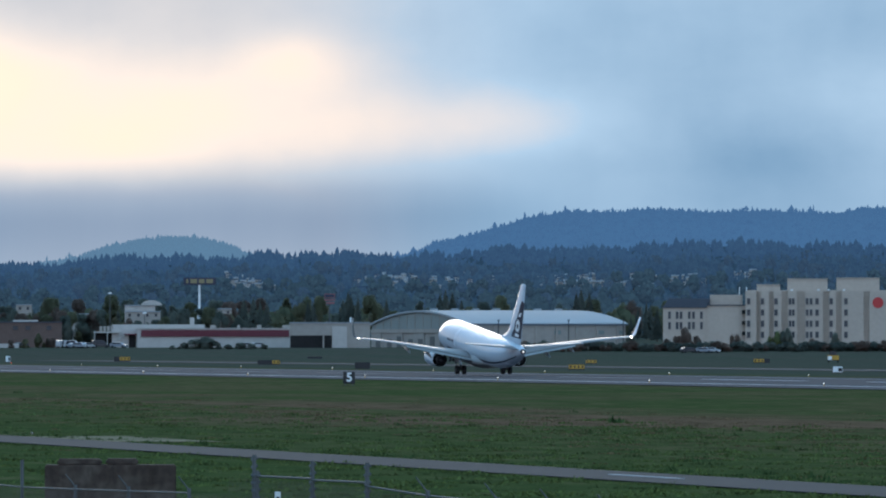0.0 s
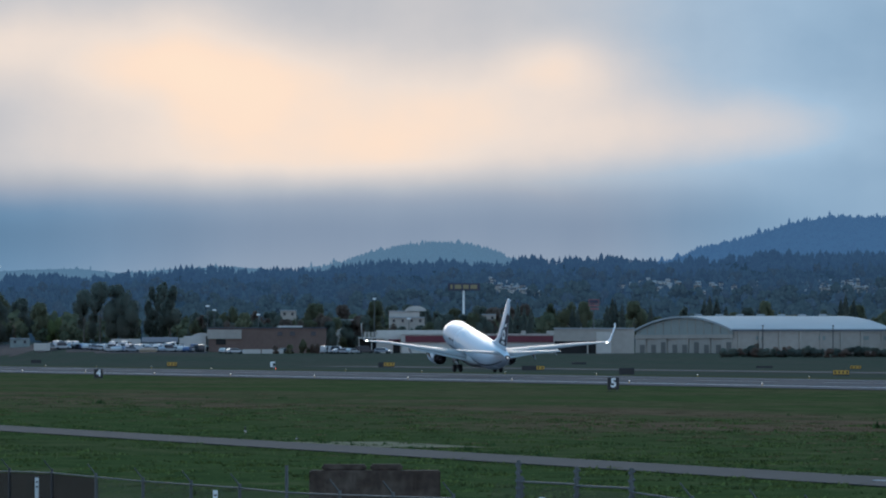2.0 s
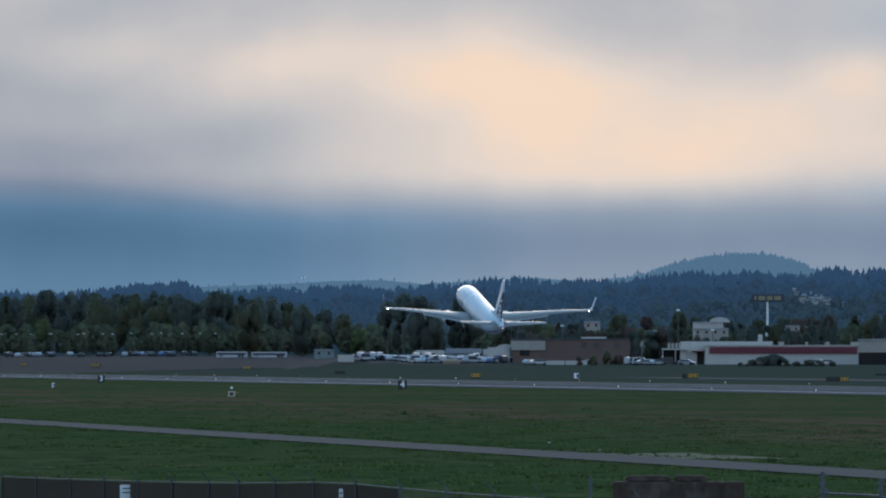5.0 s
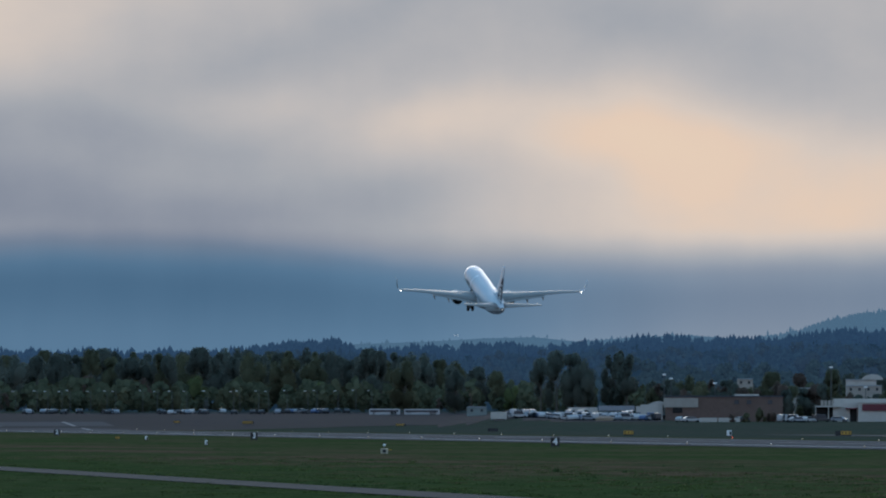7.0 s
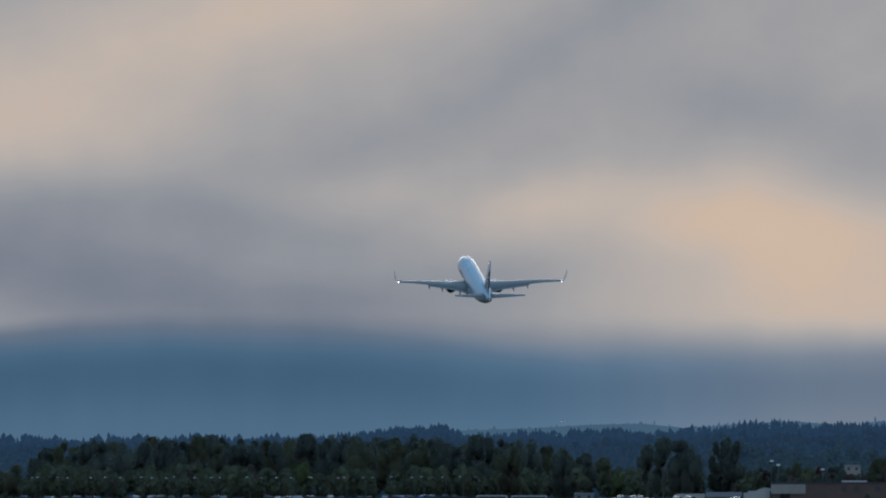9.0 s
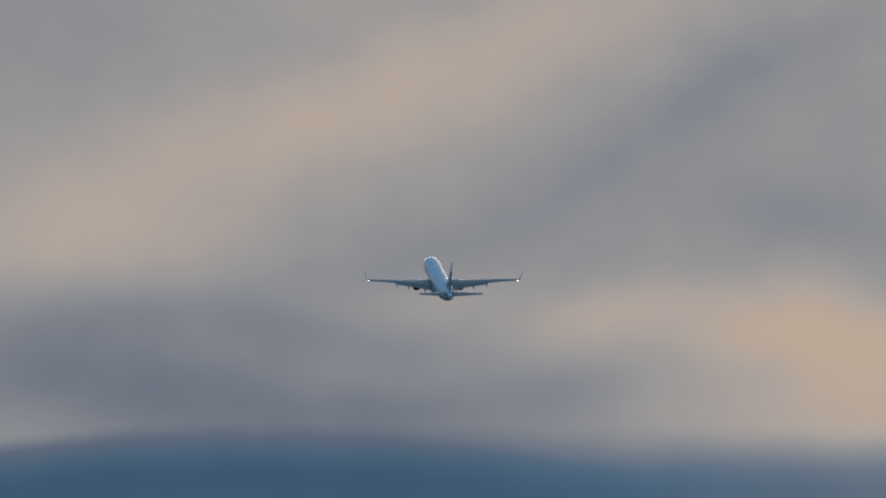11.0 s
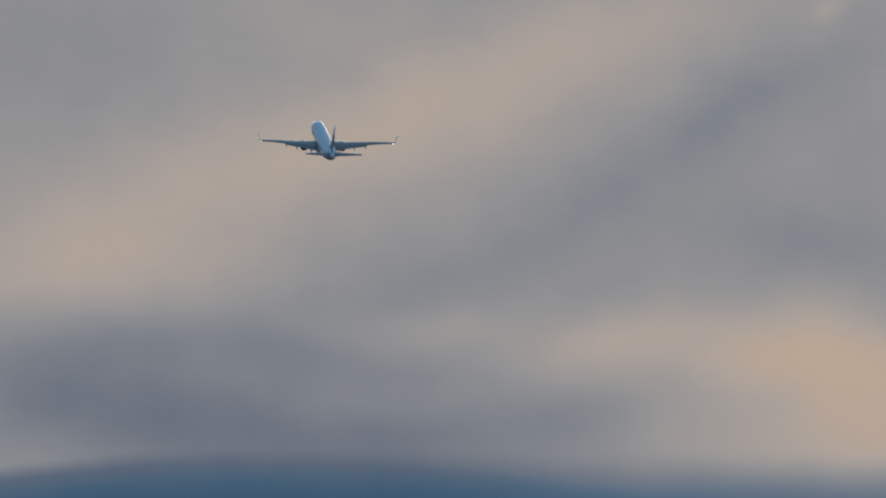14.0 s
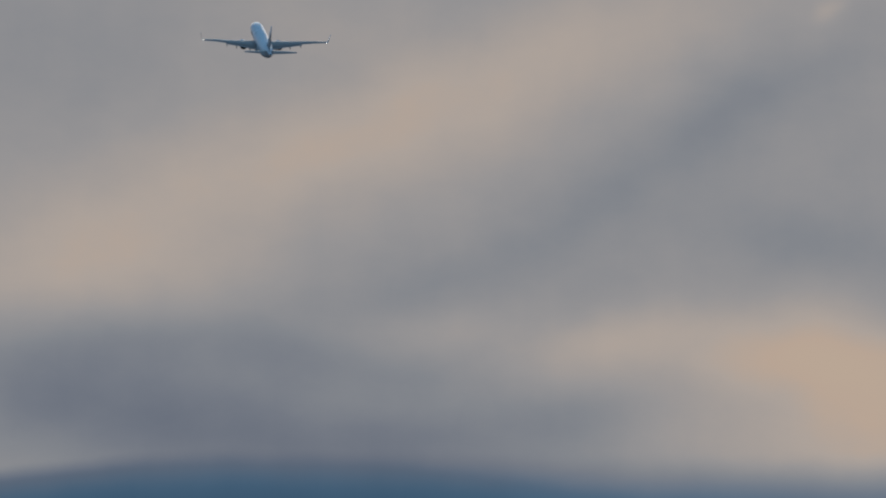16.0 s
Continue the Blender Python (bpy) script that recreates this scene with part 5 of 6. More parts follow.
def field_signs():
    lit_sign(217, 642, 202, 231, 631.5, ((212, 230.5, YELLOW),), "black and yellow lit taxiway sign on short legs")
    lit_sign(476, 648, 456, 496, 637.5, ((482, 495.5, YELLOW),), "long black taxiway sign with a yellow end")
    lit_sign(557, 636.5, 544, 570, 631.5, (), "low dark back of a taxiway sign")
    lit_sign(641, 656, 628, 655, 641.5, (), "dark square back of a taxiway sign")
    lit_sign(885, 643, 870, 899, 638, (), "low dark back of a taxiway sign")
    lit_sign(1020, 657.5, 1006, 1035, 645, ((1006.5, 1034.5, YELLOW),), "yellow lit taxiway sign with black bars")
    lit_sign(1046, 646, 1036, 1056, 637, ((1036.5, 1055.5, YELLOW),), "yellow lit taxiway sign on short legs")
    lit_sign(1348, 645, 1333, 1362, 635, ((1333.5, 1352, YELLOW),), "orange and dark taxiway sign on short legs")
    lit_sign(-163, 641.5, -172, -154, 631, ((-171.5, -154.5, YELLOW),), "yellow lit taxiway sign with black bars")
    lit_sign(-403, 634.5, -412, -394, 627, (), "dark square back of a taxiway sign")
    lit_sign(-566, 625, -575, -557, 619, ((-574.5, -560, YELLOW),), "small yellow taxiway sign on short legs")
    lit_sign(-836, 621, -846, -826, 614.5, ((-845.5, -828, YELLOW),), "small orange taxiway sign on short legs")
    lit_sign(-962, 620, -968, -956, 614, ((-967.5, -956.5, YELLOW),), "small yellow taxiway sign on short legs")
    lit_sign(-1067, 648, -1071, -1063, 641, ((-1070.5, -1063.5, YELLOW),), "small yellow marker sign in the grass")
    for b, base, top, half in ((15, 641, 630.5, 4.2), (1482, 660, 649, 8.5), (-910, 657, 648, 2.5), (-1016, 648, 641, 2.5)):
        d = next((k for k in range(800, 2500, 5) if rise(base, k) <= ground_height(b, k) + 0.02), 1500)
        z = ground_height(b, d)
        w, h = half * B * d, rise(top, d) - z
        ob = thing("equipment_box", facing(b, d, z), "white metal equipment box standing in the grass", "box", "airfield equipment boxes")
        part("cabinet", boxed(-w, w, 0, 0.7, 0.1, h, 0.04), SIGNWHITE, ob)
        part("door", boxed(w * 0.1, w * 0.9, -0.02, -0.002, h * 0.25, h * 0.8), SIGNBLACK, ob, "dark cabinet door")
        part("plinth", boxed(-w * 1.1, w * 1.1, -0.1, 0.8, -0.1, 0.11), CONCRETE, ob)
    # beacon on a box, in the grass this side of the runway
    d = next(k for k in range(500, 2000, 5) if rise(672, k) <= ground_height(-595, k) + 0.02)
    ob = thing("beacon_box", facing(-595, d, ground_height(-595, d)), "cream equipment box topped with a white beacon", "beacon")
    part("box", boxed(-0.45, 0.45, 0, 0.6, 0, 0.62, 0.03), surface("cream_metal", (0.42, 0.37, 0.28), 0.5, 0.1, 4, 1), ob, "cream metal box")
    part("panel", boxed(-0.22, 0.2, -0.02, -0.002, 0.12, 0.5), SIGNBLACK, ob, "dark panel")
    part("post", tube(bmesh.new(), (0, 0.3, 0.6), (0, 0.3, 0.95), 0.05), STEEL, ob)
    bm = bmesh.new()
    bmesh.ops.create_icosphere(bm, subdivisions=2, radius=0.17, matrix=Matrix.Translation((0, 0.3, 1.02)))
    part("beacon", smooth(bm), SIGNWHITE, ob, "white round beacon")
    part("arm", boxed(0.4, 0.85, 0.25, 0.35, 0.42, 0.52), YELLOW, ob, "yellow side arm")


def edge_lights():
    lens, red = glow("runway_edge_lamp", (1.0, 0.96, 0.9), 1.1), glow("red_edge_lamp", (1.0, 0.12, 0.08), 4.0)
    stem = mesh_of("stem", tube(bmesh.new(), (0, 0, -0.05), (0, 0, 0.32), 0.04, 0.04, 8), YELLOW)
    bm = bmesh.new()
    bmesh.ops.create_icosphere(bm, subdivisions=2, radius=0.045, matrix=Matrix.Translation((0, 0, 0.36)))
    bulb = mesh_of("lens", bm, lens)
    bulb_red = bulb.copy()
    bulb_red.materials[0] = red
    for i in range(29):
        for a in (226.4, 284.5):
            s = 560 + 61 * i + (14 if a > 250 else 0)
            ob = thing("edge_light", Matrix.Translation(on_field(a, s)), "small lit runway edge lamp on a yellow stem", "lamp", "runway edge lights")
            part("stem", stem, None, ob)
            part("lens", bulb_red if (a > 250 and i == 14) else bulb, None, ob, "lit lens")


def roadside():
    for a, s in ((76.6, 268), (76.6, 232), (78.6, 228)):
        ribbon("road_dash", a - 0.12, a + 0.12, s, s + 9, 0.058, PAINT, "faded white dash painted on the service road", "road marking", n=1)
    sand = surface("tan_gravel", (0.24, 0.185, 0.12), 0.95, 0.25, 2, 0.3, space="World", shine=0)
    ribbon("gravel_patch", 79.4, 84.5, 374, 396, 0.012, sand, "patch of tan gravel beside the service road", "gravel", n=4)


def blade(V, F, N, a, b, c, rng):
    """One leaf blade; its shading leans to the open sky like the turf round it."""
    n0 = len(V)
    across = (b[0] - a[0]) * (c[2] - a[2]) - (b[2] - a[2]) * (c[0] - a[0])
    V += [a, b, c] if across > 0 else [b, a, c]
    N += [(rng.uniform(-0.35, 0.35), rng.uniform(-0.5, 0.2), 0.9)] * 3
    F.append((n0, n0 + 1, n0 + 2))


def weeds():
    """Low clumps of weeds in the rough grass: sprays of narrow leaves."""
    rng = random.Random(44)
    dark = surface("dark_weed_leaves", (0.062, 0.088, 0.031), 0.95, 0.25, 1.5, 0.1, island=0.3, space="World", shine=0)
    pale = surface("rough_grass_blades", (0.098, 0.120, 0.042), 0.95, 0.25, 1.0, 0.08, island=0.35, space="World", shine=0)
    for name, count, mat, label, lo, hi, big in (("weeds", 120, dark, "dark green weed clumps in the airfield grass", 81, 150, 0.24),
                                                 ("verge_weeds", 420, dark, "dark rough verge along the service road", 79.6, 82.0, 0.20),
                                                 ("grass_tufts", 12000, pale, "rough tufts of meadow grass", 45, 120, 0.13)):
        V, F, N = [], [], []
        for i in range(count):
            a = lo + (hi - lo) * rng.random() ** (2.2 if name == "weeds" else 1.2 if name == "grass_tufts" else 1.0)
            if 73 < a < 79.5:
                continue
            s = a / math.tan(rng.uniform(0.092, 0.325))
            if s > 1100:
                continue
            p = on_field(a, s)
            r = big * rng.uniform(0.35, 1.0) * (1 + (a - 80) / 180) * (1.9 if rng.random() < 0.05 else 1.0)
            for k in range(5 if name == "grass_tufts" else rng.randint(10, 16)):
                t, q = rng.uniform(0, 6.28), r * rng.uniform(0.1, 1.0)
                c = p + Vector((1.5 * q * math.cos(t), 1.5 * q * math.sin(t), 0))
                h, w = r * rng.uniform(0.5, 1.1) * (1 - 0.5 * q / r), r * rng.uniform(0.18, 0.4)
                ux, uy = math.cos(t + 1.3), math.sin(t + 1.3)
                blade(V, F, N, (c.x - ux * w, c.y - uy * w, c.z - 0.02), (c.x + ux * w, c.y + uy * w, c.z - 0.02),
                      (c.x + rng.uniform(-w, w), c.y + rng.uniform(-w, w), c.z + h), rng)
        me = bpy.data.meshes.new(name)
        me.from_pydata(V, [], F)
        me.update()
        me.materials.append(mat)
        soft_leaves(me, N)
        tagged(new(name, me), label, "grass", kind="stuff")


def grass_clumps():
    """Knee-high clumps of rank grass, some fresh and some dark, thickest along the service road."""
    rng = random.Random(45)
    looks = (("fresh", (0.108, 0.136, 0.042), "fresh green clumps of rank grass"), ("dark", (0.078, 0.098, 0.036), "dark green clumps of rank grass"),
             ("dry", (0.185, 0.120, 0.066), "dry brown clumps of rank grass"))
    for look, colour, label in looks:
        mat = surface(look + "_grass_clumps", colour, 0.95, 0.25, 1.2, 0.06, island=0.3, space="World", shine=0, leafy=0.25)
        V, F, N = [], [], []
        for i in range({"fresh": 1900, "dark": 550, "dry": 1000}[look]):
            near_road = rng.random() < 0.2
            a = rng.choice((rng.uniform(72.5, 74.2), rng.uniform(79.0, 81.2))) if near_road else 46 + 85 * rng.random() ** 1.3
            if look == "dry":
                a = rng.gauss(122, 16)
            if 74.2 < a < 79.0:
                continue
            s = a / math.tan(rng.uniform(0.088, 0.325))
            if s > 900:
                continue
            p = on_field(a, s)
            wide, tall = rng.uniform(0.4, 1.5), rng.uniform(0.08, 0.19) * (0.55 if near_road or look == "dry" else 1.0)
            for k in range(int(14 + 16 * wide)):
                t, q = rng.uniform(0, 6.28), wide * math.sqrt(rng.random())
                x, y = p.x + q * math.cos(t), p.y + q * math.sin(t)
                h, w = tall * (1.15 - 0.8 * q / wide) * rng.uniform(0.6, 1.1), rng.uniform(0.03, 0.09)
                lean = rng.uniform(-0.1, 0.1)
                blade(V, F, N, (x - w, y, p.z - 0.02), (x + w, y + rng.uniform(-w, w), p.z - 0.02), (x + lean, y + lean, p.z + h), rng)
        me = bpy.data.meshes.new("grass_clumps")
        me.from_pydata(V, [], F)
        me.update()
        me.materials.append(mat)
        soft_leaves(me, N)
        tagged(new("grass_clumps", me), label, "grass", kind="stuff")


def goose(bearing, d, turn, size=1.0, group="geese in the grass"):
    brown = surface("brown_goose_feathers", (0.10, 0.085, 0.07), 0.9, 0.3, 20, 4, shine=0.1)
    pale = surface("pale_breast_feathers", (0.42, 0.38, 0.32), 0.9, 0.2, 20, 4, shine=0.1)
    ob = thing("goose", facing(bearing, d, ground_height(bearing, d), turn) @ Matrix.Diagonal((size, size, size, 1)), "brown goose with a black neck standing in the grass", "goose", group)
    bm = loft(bmesh.new(), [[(x, r * math.sin(a), 0.34 + dz + r * 0.9 * math.cos(a)) for a in (i * math.pi / 6 for i in range(12))]
                            for x, r, dz in ((-0.26, 0.03, -0.02), (-0.16, 0.11, 0.0), (0.0, 0.145, 0.0), (0.2, 0.13, 0.0), (0.36, 0.07, 0.03), (0.46, 0.015, 0.04))])
    part("body", smooth(bm), brown, ob)
    bm = bmesh.new()
    bmesh.ops.create_icosphere(bm, subdivisions=2, radius=1.0, matrix=Matrix.Translation((-0.2, 0, 0.33)) @ Matrix.Diagonal((0.1, 0.115, 0.14, 1)))
    part("breast", smooth(bm), pale, ob, "pale breast")
    bm = loft(bmesh.new(), [[(x + r * math.cos(a), r * math.sin(a), z) for a in (i * math.pi / 4 for i in range(8))] for x, z, r in ((-0.2, 0.36, 0.07), (-0.25, 0.5, 0.042), (-0.24, 0.68, 0.034), (-0.25, 0.74, 0.03))])
    part("neck", smooth(bm), SIGNBLACK, ob, "black neck")
    bm = bmesh.new()
    bmesh.ops.create_icosphere(bm, subdivisions=2, radius=0.055, matrix=Matrix.Translation((-0.27, 0, 0.76)) @ Matrix.Diagonal((1.3, 0.9, 0.95, 1)))
    tube(bm, (-0.32, 0, 0.755), (-0.41, 0, 0.745), 0.022, 0.008, 8)
    head = part("head", smooth(bm), SIGNBLACK, ob, "black head and bill")
    part("chin_patch", boxed(-0.275, -0.225, -0.056, 0.056, 0.715, 0.75, 0.012), SIGNWHITE, head, "white chin patch")
    for y in (-0.06, 0.06):
        part("leg", tube(bmesh.new(), (0.05, y, 0.24), (0.05, y, -0.02), 0.014, 0.014, 6), SIGNBLACK, ob)


# ---- foreground: concrete block, fence ----
def concrete_block():
    d = 240
    z = ground_height(196, d)
    ob = thing("concrete_block", facing(196, d, z), "dark weathered concrete block with two raised caps", "barrier")
    x = lambda b: (b - 196) * B * d
    top = rise(823, d) - z
    part("body", boxed(x(80), x(312), 0, 1.5, -0.3, top, 0.04), CONCRETE, ob)
    for b0, b1, t in ((102, 181, 812.5), (188, 245, 812)):
        part("cap", boxed(x(b0), x(b1), 0.25, 1.3, top - 0.02, rise(t, d) - z, 0.05), CONCRETE, ob, "rough raised concrete cap")
    for b in (108, 160, 225, 268):
        part("rib", boxed(x(b) - 0.03, x(b) + 0.03, -0.035, -0.002, -0.2, top - 0.05), CONCRETE, ob)


FENCE_AT = 26.0


def fence_spot(bearing, z=0.0, off=0.0):
    s = FENCE_AT / math.tan(bearing * B + HEAD)
    p = strip(FENCE_AT + off, s)
    p.z = z
    return p


def perimeter_fence():
    ob = thing("perimeter_fence", Matrix(), "galvanised chain-link fence with slanted barbed arms", "fence")
    low = -0.45
    left = [-1000, -940, -880, -820, -760, -700, -635, -582, -518, -450, -375, -297, -214, -129, -43]
    mid = [40, 134, 228, 335]
    right = [757, 880, 978, 1080, 1190, 1310, 1440, 1580]
    top = lambda b: between(b, [(-1000, 1.8), (-600, 2.2), (-467, 2.36), (-397, 2.42), (-233, 2.41), (-44, 2.45), (44, 2.44), (440, 2.62), (451, 2.86), (660, 2.86), (740, 2.80), (1085, 2.73), (1200, 2.66), (1600, 2.45)])
    for b in left + mid + right:
        # left of -300 posts and arms are unlit; dark metal paints that shade
        p = fence_spot(b, 0)
        slanted = b != 40
        part("post", tube(bmesh.new(), (p.x, p.y, low), (p.x, p.y, top(b) + (0.05 if slanted else 0.42)), 0.028, 0.028, 8), STEEL if b > -300 else DARKMETAL, ob)
        if slanted:
            part("barbed_arm", tube(bmesh.new(), (p.x, p.y, top(b) + 0.02), tuple(p - ACROSS * 0.16 + Vector((0, 0, top(b) + 0.22))), 0.013, 0.009, 6), STEEL if b > -300 else DARKMETAL, ob, "slanted fence arm")
    for b0, b1 in zip(left + mid, (left + mid)[1:]):
        part("top_rail", tube(bmesh.new(), fence_spot(b0, top(b0) - 0.02), fence_spot(b1, top(b1) - 0.02), 0.014, 0.014, 6), STEEL, ob)
    for b0, b1 in zip([650] + right, right):
        part("top_rail", tube(bmesh.new(), fence_spot(b0, top(b0) - 0.02), fence_spot(b1, top(b1) - 0.02), 0.014, 0.014, 6), STEEL, ob)
    # woven wire, and a dark screen on the far stretch
    V, F = [], []
    s0, s1 = FENCE_AT / math.tan(1600 * B + HEAD), FENCE_AT / math.tan(-1000 * B + HEAD)
    s = s0
    while s < s1:
        b = math.atan2(FENCE_AT, s) / B - 2831
        t = top(b) - 0.03
        for slope in (1, -1):
            n0 = len(V)
            run = t - 1.2
            for q, z in ((0, 1.2), (0.012, 1.2), (0.012 + run * slope, t), (run * slope, t)):
                p = strip(FENCE_AT, s + q, z)
                V.append(tuple(p))
            F.append((n0, n0 + 1, n0 + 2, n0 + 3))
        s += 0.09
    me = bpy.data.meshes.new("wire_mesh")
    me.from_pydata(V, [], F)
    me.update()
    net = part("wire_mesh", me, None, ob, "woven chain-link wire")
    me.materials.append(DARKMETAL)
    tagged(net, kind="stuff")
    screen = surface("dark_brown_fence_screen", (0.072, 0.054, 0.040), 0.95, 0.25, 3, 0.4, shine=0)
    for b0, b1 in zip(left[:-4], left[1:-3]):
        bm = bmesh.new()
        ends = [fence_spot(b0, 0, 0.03), fence_spot(b1, 0, 0.03)]
        vs = [bm.verts.new((p.x, p.y, z)) for p, z in ((ends[0], low), (ends[1], low), (ends[1], top(b1) - 0.05), (ends[0], top(b0) - 0.05))]
        f = bm.faces.new(vs)
        got = bmesh.ops.extrude_face_region(bm, geom=[f])
        for v in got["geom"]:
            if isinstance(v, bmesh.types.BMVert):
                v.co += ACROSS * 0.01
        bmesh.ops.recalc_face_normals(bm, faces=bm.faces[:])
        part("screen", bm, screen, ob, "dark brown privacy screen")
    # gate between tall posts
    gate = thing("fence_gate", Matrix(), "tall galvanised gate in the chain-link fence", "gate")
    for b, h in ((450, 3.17), (455, 2.95), (553, 3.13), (650, 3.16)):
        p = fence_spot(b)
        bm = tube(bmesh.new(), (p.x, p.y, low), (p.x, p.y, h), 0.03, 0.03, 10)
        for k in range(5):
            z = h - 0.08 - 0.11 * k
            tube(bm, (p.x - 0.04, p.y, z), (p.x + 0.05, p.y, z + 0.04), 0.03, 0.02, 6)
        part("gate_post", bm, STEEL, gate, "tall steel gate post")
    for b0, b1 in ((455, 553), (553, 650)):
        part("gate_rail", tube(bmesh.new(), fence_spot(b0, 2.87), fence_spot(b1, 2.89), 0.016, 0.016, 8), STEEL, gate)
        part("gate_rail", tube(bmesh.new(), fence_spot(b0, 1.2), fence_spot(b1, 1.2), 0.024, 0.024, 8), STEEL, gate)
    for b, z1, w, h in ((-396, 2.29, 0.038, 0.6), (-80, 2.36, 0.04, 0.6), (499, 2.68, 0.042, 0.3), (-776, 1.92, 0.15, 0.6), (696, 2.62, 0.13, 0.2)):
        p = fence_spot(b, z1, -0.06)
        sg = thing("fence_sign", Matrix.Translation(p) @ pose(0, 0, 0, 0, 0, -math.degrees(b * B)), "small white notice plate wired to the fence", "sign", "fence notices")
        part("plate", boxed(-w, w, -0.006, 0.006, -h, 0), SIGNWHITE, sg)
        for k in range(2):
            part("bar", boxed(-w * 0.6, w * 0.6, -0.0095, -0.0065, -0.07 - 0.09 * k - 0.03, -0.07 - 0.09 * k), STEEL, sg, "grey bar")


# ---- the box truck on the road before the fence ----
def box_truck():
    """Origin at the ground under the middle of its rear edge; it drives along +y."""
    ob = thing("box_truck", Matrix(), "white box truck with a roll-up rear door", "truck")
    white = surface("truck_white_paint", (0.36, 0.345, 0.31), 0.5, 0.08, 2, 0.4)
    grey = surface("truck_aluminium_frame", (0.34, 0.33, 0.32), 0.5, 0.12, 4, 0.6, metal=0.1)
    bluish = surface("truck_side_panel", (0.26, 0.29, 0.34), 0.45, 0.08, 2, 0.4)
    W, L, top, floor_z = 1.25, 7.0, 3.30, 1.0
    # body: sides, front, floor, crowned roof
    for s in (-1, 1):
        part("side_panel", boxed(s * W - 0.02, s * W + 0.02, 0.06, L, floor_z, top - 0.22), bluish, ob, "blue-white side panel")
        part("roof_rail", boxed(s * (W - 0.02) - 0.06, s * (W - 0.02) + 0.06, 0.0, L, top - 0.22, top - 0.1, 0.02), white, ob)
        part("rear_post", boxed(s * (W - 0.1) - 0.1, s * (W - 0.1) + 0.1, -0.03, 0.06, floor_z, top - 0.22), white, ob, "white rear frame post")
    part("front_panel", boxed(-W + 0.02, W - 0.02, L - 0.06, L, floor_z, top - 0.22), white, ob)
    part("floor_pan", boxed(-W, W, 0, L, floor_z - 0.2, floor_z), DARKMETAL, ob)
    bm = bmesh.new()
    rows = []
    for y in (-0.02, 0.3, L * 0.5, L - 0.3, L):
        sag = 0.0 if y in (-0.02, L) else 0.03
        rows.append([(W * k / 6 - W, y, top - 0.11 + 0.09 * (1 - (k / 6 - 1) ** 2) + sag) for k in range(13)] + [(W, y, top - 0.15), (-W, y, top - 0.15)])
    loft(bm, rows)
    part("roof", bm, surface("dusty_roof_skin", (0.29, 0.29, 0.27), 0.6, 0.12, 2, 0.4, shine=0.3), ob, "dusty off-white crowned roof")
    bm = bmesh.new()
    bmesh.ops.create_uvsphere(bm, u_segments=16, v_segments=8, radius=1.0, matrix=Matrix.Translation((0.2, 2.5, top)) @ Matrix.Diagonal((0.21, 0.26, 0.11, 1)))
    part("roof_vent", smooth(bm), white, ob, "white domed roof vent")
    part("header", boxed(-W, W, -0.04, 0.06, top - 0.40, top - 0.16), white, ob, "white rear header")
    part("light_bar", boxed(-W + 0.06, W - 0.12, -0.055, -0.041, top - 0.185, top - 0.14), DARKMETAL, ob, "dark strip of marker lights")
    for x in (-0.95, -0.2, 0.0, 0.2, 0.95):
        for dx in (-0.04, 0.04):
            part("marker_light", boxed(x + dx - 0.018, x + dx + 0.018, -0.075, -0.056, top - 0.18, top - 0.145, 0.006), glow("red_marker_glow", (0.9, 0.05, 0.10), 0.25), ob, "red marker light")
    # roll-up door of slats, sunk in its frame
    for k in range(8):
        z = floor_z + 0.24 * k
        part("door_slat", boxed(-W + 0.22, W - 0.22, 0.03, 0.055, z + 0.01, z + 0.235, 0.006), grey, ob)
    part("door_seal", boxed(-W + 0.2, W - 0.2, 0.035, 0.05, top - 0.42, top - 0.405), DARKMETAL, ob)
    part("notice", boxed(-0.62, -0.18, 0.015, 0.028, top - 1.1, top - 0.72), SIGNBLACK, ob, "dark square notice")
    for x, w in ((-0.52, 0.12), (-0.3, 0.1)):
        part("bar", boxed(x - w / 2, x + w / 2, 0.008, 0.0145, top - 0.95, top - 0.90), SIGNWHITE, ob, "pale bar")
    # cab, chassis, bumper, lamps, wheels
    cab = loft(bmesh.new(), [[(x, y, z) for x, z in ((-1.05, 0.55), (1.05, 0.55), (1.05, t * 0.6), (0.95, t), (-0.95, t), (-1.05, t * 0.6))]
                             for y, t in ((L + 0.1, 2.35), (L + 1.2, 2.3), (L + 1.7, 1.45), (L + 2.3, 1.25))])
    part("cab", cab, white, ob)
    part("chassis", boxed(-0.45, 0.45, 0.1, L + 2, 0.5, 0.8), DARKMETAL, ob)
    part("bumper", boxed(-1.1, 1.1, -0.12, 0.05, 0.5, 0.72, 0.03), STEEL, ob)
    for s in (-1, 1):
        part("tail_lamp", boxed(s * 0.95 - 0.12, s * 0.95 + 0.12, -0.05, 0.0, 0.82, 0.94, 0.02), RED, ob, "red tail lamp")
        for y in (1.6, L + 1.2):
            wh = part("wheel", tube(bmesh.new(), (s * 0.72, y, 0.48), (s * 1.08, y, 0.48), 0.48, 0.48, 20), BLACK, ob, "black wheel")
            part("hub", tube(bmesh.new(), (s * 1.07, y, 0.48), (s * 1.1, y, 0.48), 0.2, 0.2, 14), STEEL, wh, "steel hub")
    return ob


TRUCK = box_truck()
